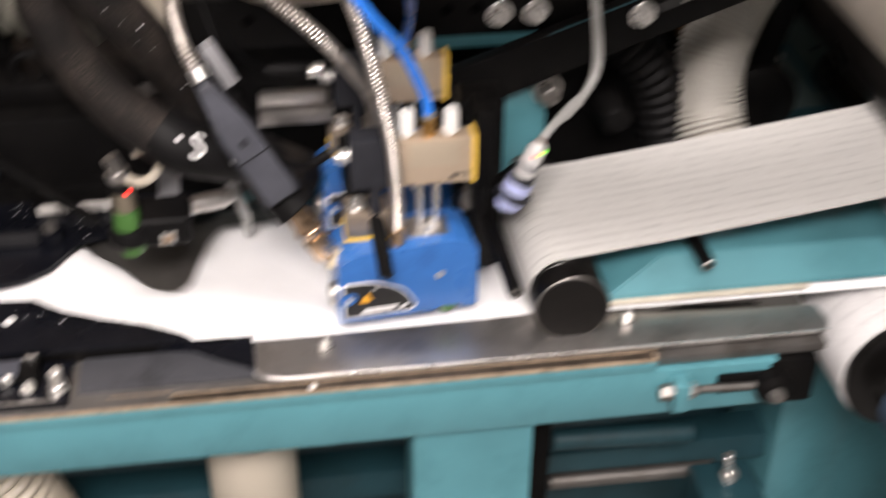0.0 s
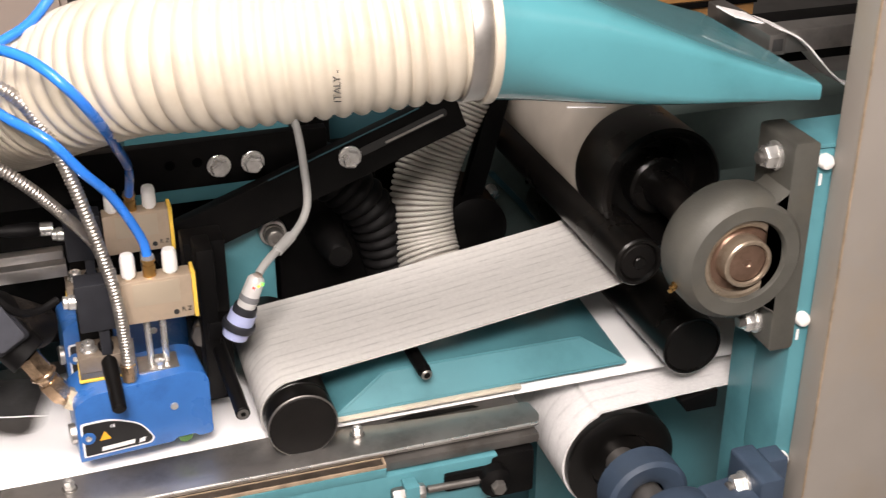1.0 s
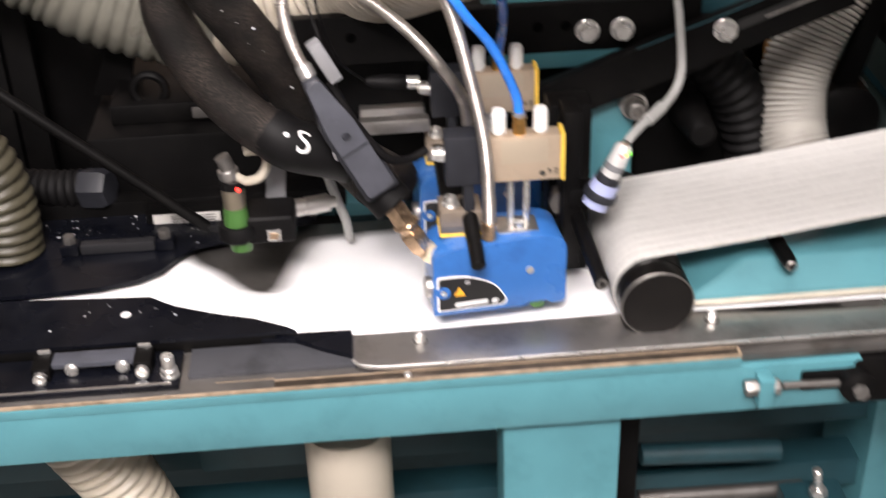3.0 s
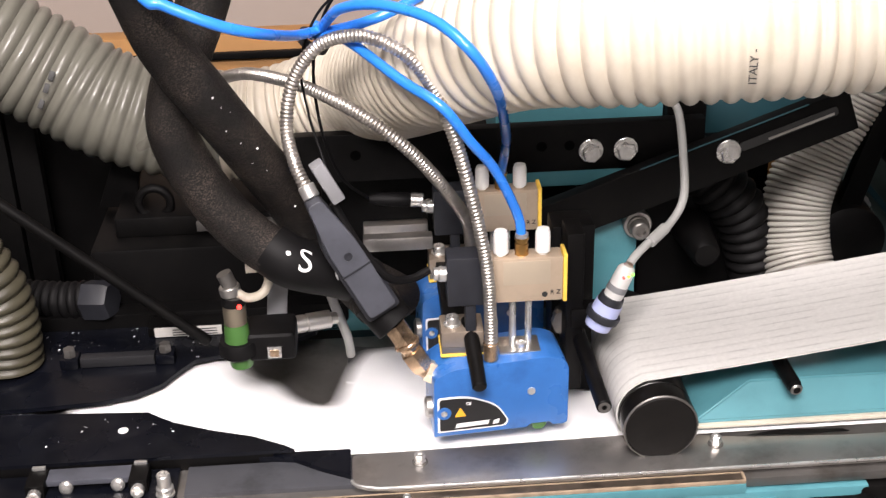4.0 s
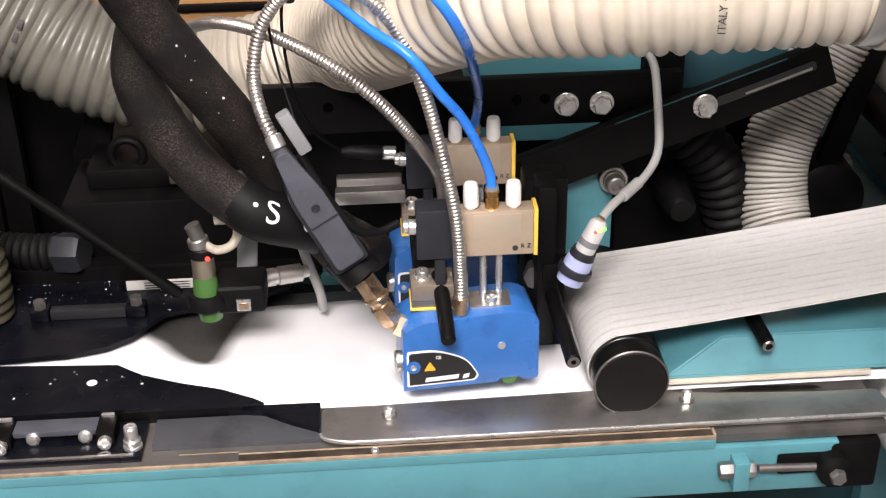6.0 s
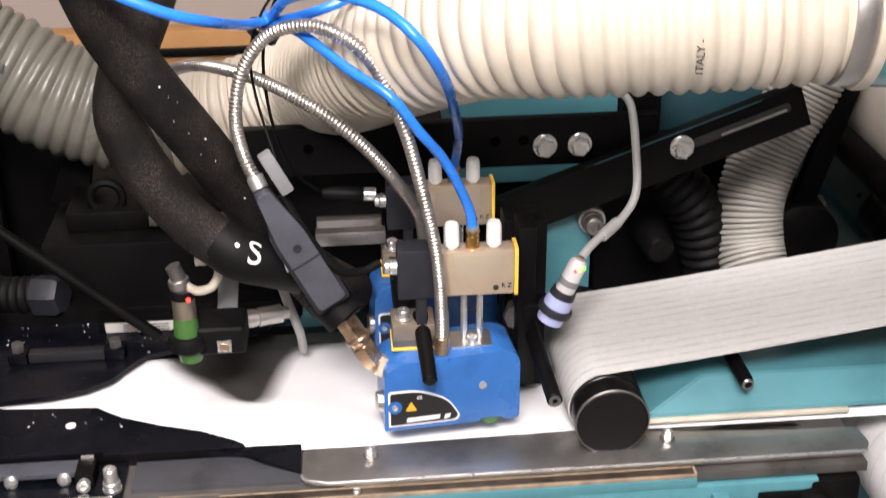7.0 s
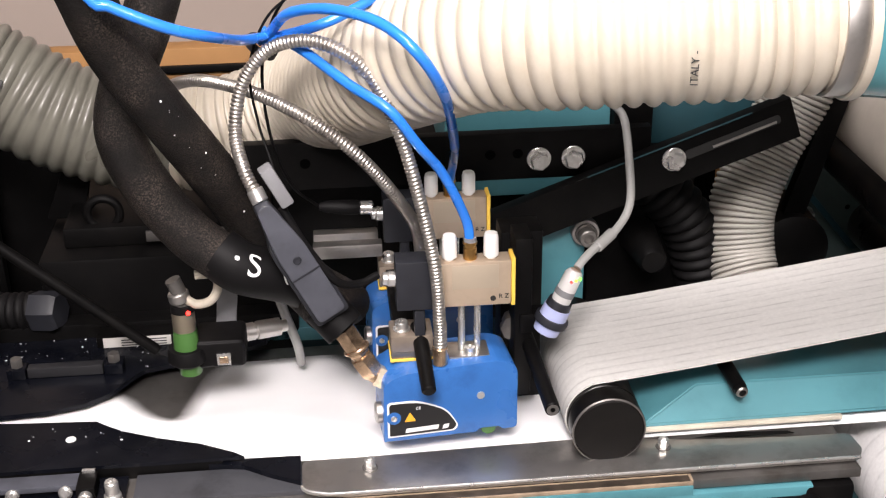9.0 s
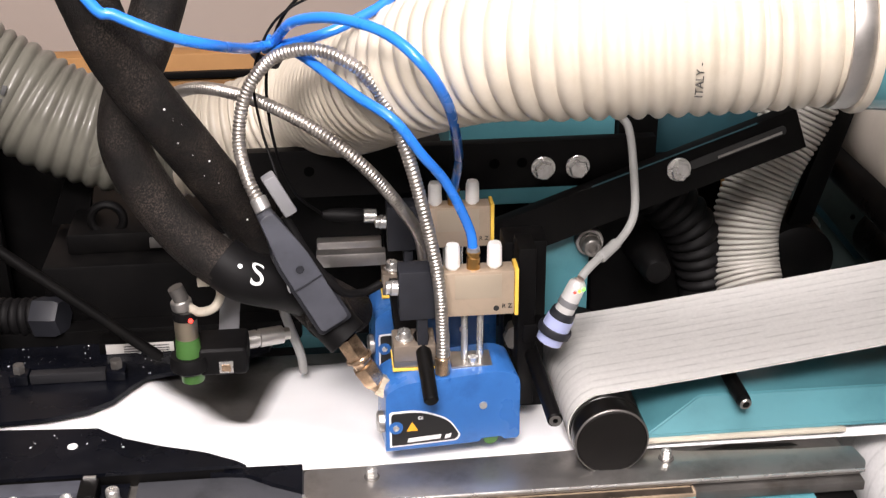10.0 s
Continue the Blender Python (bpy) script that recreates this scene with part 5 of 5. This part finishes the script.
# ---- right web sensor ----
sensor = thing("web_sensor", (-0.035, 0.05, 0.11), "silver barrel sensor with lilac ring and signal lights", "sensor")
p0, p1 = Vector((-0.0195, 0.053, 0.1445)), Vector((-0.047, 0.054, 0.080))
part("barrel", lathe(p0, p1, [(0, 0.0042), (0.002, 0.0062), (0.004, 0.0072), (0.028, 0.0078), (0.028, 0)], 24), mat("silver_label", (0.66, 0.65, 0.64), 0.35, 0.2, vary=0.06, scale=50), sensor)
part("mount_collar", lathe(p0 + (p1 - p0).normalized() * 0.028, p1, [(0, 0.007), (0, 0.0095), (0.006, 0.0102), (0.006, 0.007)], 24), PLASTIC, sensor)
part("lilac_ring", lathe(p0 + (p1 - p0).normalized() * 0.034, p1, [(0, 0.008), (0, 0.0108), (0.009, 0.0112), (0.009, 0.008)], 24), LILAC, sensor)
part("lower_collar", lathe(p0 + (p1 - p0).normalized() * 0.043, p1, [(0, 0.008), (0, 0.0132), (0.002, 0.0138), (0.006, 0.0134), (0.006, 0.008)], 24), PLASTIC, sensor)
part("lens_ring", lathe(p0 + (p1 - p0).normalized() * 0.049, p1, [(0, 0.008), (0, 0.0112), (0.008, 0.0104), (0.008, 0)], 24), LILAC, sensor)
part("print", lathe(p0 + (p1 - p0).normalized() * 0.0175, p1, [(0, 0.0074), (0, 0.0079), (0.005, 0.0081), (0.005, 0.0075)], 24), CLIP, sensor)
for k, m in ((-1, RED_LED), (0, YELLOW_LED), (1, GREEN_LED)):
    q = p0 + Vector((0.0034 * k - 0.0015, -0.0054, -0.0062 + 0.0010 * k))
    part("signal_light", rod(q, q + Vector((0.0006, -0.0018, 0.0006)), 0.0015, 10), m, sensor)
part("cable", sweep([(0.027, 0.165, 0.245), (0.030, 0.16, 0.24), (0.037, 0.15, 0.230), (0.038, 0.13, 0.2), (0.035, 0.11, 0.173), (0.02, 0.09, 0.160), (-0.003, 0.068, 0.154), (-0.014, 0.058, 0.149), (-0.0195, 0.053, 0.1445)], 0.0034, 0.003, 12), CABLE, sensor, "grey sensor cable")
part("strain_relief", rod((0.016, 0.086, 0.159), (0.0, 0.070, 0.1545), 0.0046), CABLE, sensor)
part("holder", box(-0.062, -0.030, 0.058, 0.075, 0.088, 0.105, 0.002), BLACK, sensor)
upright = thing("upright_holder", (-0.055, 0.11, 0.0), "black upright holder with a dirty steel knob beside the heads", "bracket")
part("upright", box(-0.072, -0.038, 0.095, 0.125, 0.0, 0.16, 0.002), BLACK, upright)
part("knob", lathe((-0.062, 0.0952, 0.082), (-0.062, 0.02, 0.080), [(0, 0.009), (0.010, 0.009), (0.010, 0.012), (0.016, 0.012), (0.017, 0.008), (0.017, 0)], 8), STEEL_DARK, upright, "dirty steel clamp knob")

# ---- left proximity sensor ----
prox = thing("proximity_sensor", (-0.323, 0.07, 0.06), "old barrel sensor with green body and red light", "sensor")
part("barrel", lathe((-0.3235, 0.07, 0.126), (-0.3235, 0.07, 0), [(0, 0.0085), (0.002, 0.009), (0.022, 0.009), (0.022, 0)], 24), mat("nickel_old", (0.50, 0.43, 0.33), 0.35, 0.9, vary=0.1), prox)
part("green_body", lathe((-0.3235, 0.07, 0.104), (-0.3235, 0.07, 0), [(0, 0.0092), (0.006, 0.0097), (0.018, 0.0102), (0.018, 0)], 24), GREEN, prox)
part("clamp_ring", lathe((-0.3235, 0.07, 0.0885), (-0.3235, 0.07, 0), [(0, 0.0102), (0, 0.0140), (0.004, 0.0155), (0.011, 0.0155), (0.014, 0.012), (0.014, 0)], 24), RUBBER, prox)
part("tip", lathe((-0.3220, 0.07, 0.0745), (-0.3220, 0.07, 0), [(0, 0.0095), (0.009, 0.0090), (0.010, 0)], 24), GREEN, prox)
part("black_neck", lathe((-0.3235, 0.07, 0.1265), (-0.3235, 0.07, 0), [(0, 0.007), (0, 0.0093), (0.006, 0.0095), (0.006, 0.008)], 24), RUBBER, prox, "black neck ring")
part("signal_light", rod((-0.3185, 0.0608, 0.1225), (-0.3182, 0.0595, 0.123), 0.0019, 10), RED_LED, prox)
part("elbow", sweep([(-0.3235, 0.07, 0.124), (-0.3245, 0.07, 0.134), (-0.3265, 0.07, 0.141), (-0.329, 0.07, 0.148)], 0.0060, 0.002, 16), STEEL_DARK, prox, "stained elbow plug")
part("nut", rod((-0.3245, 0.07, 0.1285), (-0.3258, 0.07, 0.1365), 0.0082, 12), STEEL, prox)
part("cable", sweep([(-0.321, 0.068, 0.132), (-0.312, 0.068, 0.126), (-0.301, 0.072, 0.127), (-0.2955, 0.077, 0.136), (-0.298, 0.075, 0.147), (-0.306, 0.071, 0.150), (-0.313, 0.07, 0.150)], 0.0036, 0.002, 12), CABLE_OLD, prox, "stained curled cable")
hold = thing("sensor_holder", (-0.30, 0.08, 0.08), "black plastic sensor holder on a grey arm", "bracket")
part("arm", box(-0.300, -0.284, 0.10, 0.106, 0.075, 0.150, 0.001, turn=pose(-0.292, 0.1, 0.11, 0, 6, 0) @ pose(0.292, -0.1, -0.11)), CLIP, hold, "grey flat arm")
part("block", box(-0.318, -0.278, 0.064, 0.100, 0.070, 0.094, 0.005, 3), RUBBER, hold)
part("square_nut", box(-0.3005, -0.2895, 0.0625, 0.066, 0.0735, 0.0835, 0.0006), CHROME, hold)
part("nut_core", box(-0.2985, -0.2915, 0.0618, 0.064, 0.0752, 0.0812, 0.0004), BRONZE, hold)
part("barrel", lathe((-0.285, 0.11, 0.075), (-0.24, 0.125, 0.073), [(0, 0.0075), (0.012, 0.0075), (0.0125, 0.0065), (0.014, 0.0065), (0.0145, 0.0078), (0.034, 0.0075), (0.035, 0.005), (0.04, 0.005), (0.04, 0)], 22), STEEL, hold, "nickel barrel")
solid("cable", sweep([(-0.262, 0.16, 0.14), (-0.258, 0.15, 0.11), (-0.25, 0.14, 0.08), (-0.240, 0.14, 0.045), (-0.238, 0.15, 0.02)], 0.0040, 0.004, 10), CABLE, "grey cable dropping behind the bed", "cable", "cables", sharp=80)

# ---- motor block and left background ----
# Rear-left shade is put into the near-zero black of these parts.
motor = thing("drive_motor", (-0.36, 0.3, 0.0), "black drive motor block with an eye bolt and nameplate", "motor")
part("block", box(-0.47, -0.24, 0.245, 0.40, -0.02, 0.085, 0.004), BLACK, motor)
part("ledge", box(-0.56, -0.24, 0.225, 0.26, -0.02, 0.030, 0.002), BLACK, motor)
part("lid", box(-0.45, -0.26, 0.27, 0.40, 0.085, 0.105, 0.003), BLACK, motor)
part("lid_edge", box(-0.375, -0.30, 0.266, 0.270, 0.090, 0.100, 0.001), STEEL_DARK, motor)
part("eye_bolt", sweep([(-0.413 + 0.0145 * math.sin(a), 0.283, 0.114 - 0.0145 * math.cos(a)) for a in [i * math.pi / 8 for i in range(17)]], 0.0042, 0.002, 10), BLACK, motor, "black eye bolt")
part("eye_shank", rod((-0.413, 0.283, 0.085), (-0.413, 0.283, 0.102), 0.008), BLACK, motor)
part("label_block", box(-0.420, -0.350, 0.2046, 0.2248, 0.0163, 0.0265, 0.001), BLACK, motor)
part("nameplate", box(-0.414, -0.354, 0.2030, 0.2045, 0.0168, 0.0260, 0.0003), PAPER, motor, "worn grey nameplate")
for i in range(3):
    part("nameplate_bar", box(-0.398, -0.358, 0.2025, 0.2031, 0.0182 + i * 0.0026, 0.0190 + i * 0.0026, 0), INK, motor)
part("gland_nut", hexagon((-0.476, 0.235, 0.042), (-0.452, 0.228, 0.044), 0.019), PLASTIC, motor, "dull hexagon gland nut")
part("gland_hose", sweep([(-0.475, 0.236, 0.042), (-0.50, 0.24, 0.040), (-0.54, 0.25, 0.04), (-0.62, 0.26, 0.05)], ribbed(0.018, 0.003, 0.008), 0.002, 20), RUBBER, motor, "black ribbed conduit", sharp=80)
part("tilted_plate", prism(rounded([(-0.475, 0.09), (-0.43, 0.20), (-0.415, 0.20), (-0.44, 0.09)], 0.003, 3), "xz", 0.33, 0.345, 0.001), BLACK, motor)
solid("diagonal_rod", rod((-0.62, 0.16, 0.27), (-0.36, 0.16, 0.035), 0.0050), BLACK, "thin black diagonal rod", "rod")
OLIVE_HOSE = mat("olive_aged_pvc", (0.055, 0.049, 0.032), 0.45, vary=0.2, scale=25, dirt=(0.03, 0.027, 0.018), dirt_amount=0.7, dirt_scale=30)
solid("corrugated_hose", sweep([(-0.565, 0.17, 0.15), (-0.540, 0.17, 0.10), (-0.533, 0.17, 0.06), (-0.535, 0.17, 0.02)], ribbed(0.030, 0.004, 0.010), 0.002, 28), OLIVE_HOSE, "olive aged corrugated hose beside the plates", "hose", "corrugated hoses", sharp=80)
# Uprights coloured black in place of the shade at the rear left.
rear = thing("rear_frame", (-0.6, 0.45, FLOOR), "rear frame of two uprights, blacked for the shade there", "frame")
part("upright", box(-0.66, -0.585, 0.44, 0.46, FLOOR, 0.20, 0.002), BLACK, rear)
part("upright", box(-0.583, -0.555, 0.445, 0.46, FLOOR, 0.20, 0.002), BLACK, rear)
# Black here stands in for the unlit space behind the heads.
solid("dark_block", box(-0.26, -0.02, 0.28, 0.40, -0.02, 0.155, 0.006), BLACK, "black block behind the heads, in place of the unlit interior", "housing")
solid("grey_bar", box(-0.222, -0.165, 0.205, 0.217, 0.100, 0.116, 0.002), STEEL, "worn grey steel bar", "bar")
insert = thing("bed_insert", (-0.215, 0.16, -0.001), "dark grey flush insert plate in the bed with caught lint", "bed insert")
part("plate", prism(rounded([(-0.242, 0.137), (-0.185, 0.122), (-0.185, 0.186), (-0.242, 0.197)], 0.002, 3), "xy", -0.0011, 0.0006, 0.0003), mat("slate_grey_plate", (0.035, 0.035, 0.036), 0.6, vary=0.25, scale=60, dirt=(0.075, 0.075, 0.075), dirt_amount=0.5, dirt_scale=40), insert)
part("lint_strand", sweep([(-0.243, 0.1365, 0.0006), (-0.228, 0.1310, 0.0012), (-0.215, 0.1290, 0.0007), (-0.200, 0.1240, 0.0012), (-0.186, 0.1215, 0.0006)], 0.0007, 0.002, 6), PAD, insert, "white lint strand")
solid("teal_deflector", box(-0.29, -0.20, 0.225, 0.27, -0.001, 0.014, 0.003), TEAL, "teal rail behind the bed", "rail")
# Black sheets that paint the darkness deep in the machine.
back = solid("machine_back", box(-9.0, 0.235, 0.50, 0.52, FLOOR, 0.135, 0), BLACK, "back wall blacked in place of the machine's unlit depth", "machine panel", kind="structure")
solid("machine_back", box(0.235, 9.0, 0.50, 0.52, FLOOR, 0.0, 0), BLACK, "back wall blacked in place of the machine's unlit depth", "machine panel", kind="structure")
board = thing("wooden_board", (0.0, 0.62, FLOOR), "orange-brown wooden board with a black strip", "board")
part("panel", box(-0.95, 0.75, 0.60, 0.63, FLOOR, 0.174, 0.002), WOOD, board)
part("strip", box(-0.95, 0.75, 0.593, 0.5995, 0.147, 0.155, 0.001), BLACK, board, "black strip")
cab = thing("pale_cabinet", (-0.7, 0.9, FLOOR), "pale pinkish cabinet behind the machine", "cabinet")
part("cabinet_body", box(-1.4, -0.12, 0.75, 1.1, FLOOR, 1.2, 0.004), WALL, cab)
part("cabinet_door", box(-1.39, -0.77, 0.735, 0.7495, FLOOR + 0.08, 1.19, 0.003), WALL, cab)
part("cabinet_door", box(-0.76, -0.13, 0.735, 0.7495, FLOOR + 0.08, 1.19, 0.003), WALL, cab)

# upper right machine parts above the nozzle
chan = thing("slide_channel", (0.40, 0.05, 0.32), "black slide with a small square steel tube", "slide")
part("rail", box(0.37, 0.60, 0.06, 0.11, 0.27, 0.30, 0.002), BLACK, chan)
part("square_tube", box(0.385, 0.40, -0.01, 0.09, 0.305, 0.322, 0.001), STEEL_DARK, chan)
part("tube_mouth", box(0.3880, 0.3970, -0.0106, -0.009, 0.3085, 0.3185, 0.0003), INK, chan)
part("bright_bar", box(0.33, 0.60, 0.03, 0.055, 0.29, 0.31, 0.002), STEEL, chan)
solid("nonwoven_web", strip([(0.37, 0.330), (0.401, 0.320), (0.435, 0.304), (0.470, 0.270), (0.500, 0.252), (0.56, 0.240)], 0.02, 0.05, 0.0015), WEB_LOW, "white nonwoven strip running down behind the duct", "web", sharp=60)
solid("square_beam", box(0.37, 0.62, 0.14, 0.20, 0.135, 0.20, 0.003), GREY_GREEN, "grey-green square cross beam", "beam")

# ---- housings of the assumed lamps, unseen ----
for (x, y, z), half in zip(LAMPS, (0.32, 0.62, 0.42)):
    lamp = thing("assumed_lamp_panel", (x, y, z), "assumed white panel lamp, unseen, added to light the machine", "lamp", "hall lamps")
    part("housing", box(x - half, x + half, y - half / 2, y + half / 2, z + 0.14, z + 0.17, 0.004), WHITE, lamp)
    for sx in (-0.8 * half, 0.8 * half):
        part("hanger", rod((x + sx, y, z + 0.17), (x + sx, y, 3.2), 0.004), STEEL_DARK, lamp)

# Housing of the added wall fill, out of view.
wall_fill = thing("wall_fill_lamp", (-0.5, -2.9, 2.94), "added white fill lamp, unseen, that brightens the south wall", "lamp", "hall lamps")
part("housing", box(-1.75, 0.75, -3.25, -2.55, 3.05, 3.09, 0.004), WHITE, wall_fill)
for x in (-1.5, 0.5):
    part("hanger", rod((x, -2.9, 3.09), (x, -2.9, 3.2), 0.006), STEEL_DARK, wall_fill)


def motions():
    """Pads glide along the bed at line speed."""
    drift = ((0.0, -0.045), (0.5, -0.038), (2.0, -0.006), (2.6, -0.004), (3.1, -0.022), (4.3, -0.018), (4.6, 0.004), (5.6, 0.005), (7.2, -0.006), (7.7, 0.022), (8.2, 0.038), (8.7, 0.028), (9.4, 0.015), (10.0, 0.015))
    for i, ob in enumerate(pads):
        x0 = PHASE - i * PITCH + 0.30
        walk(ob, [(t, pose(x0 + SPEED * t + lag, 0, 0)) for t, lag in drift])


motions()
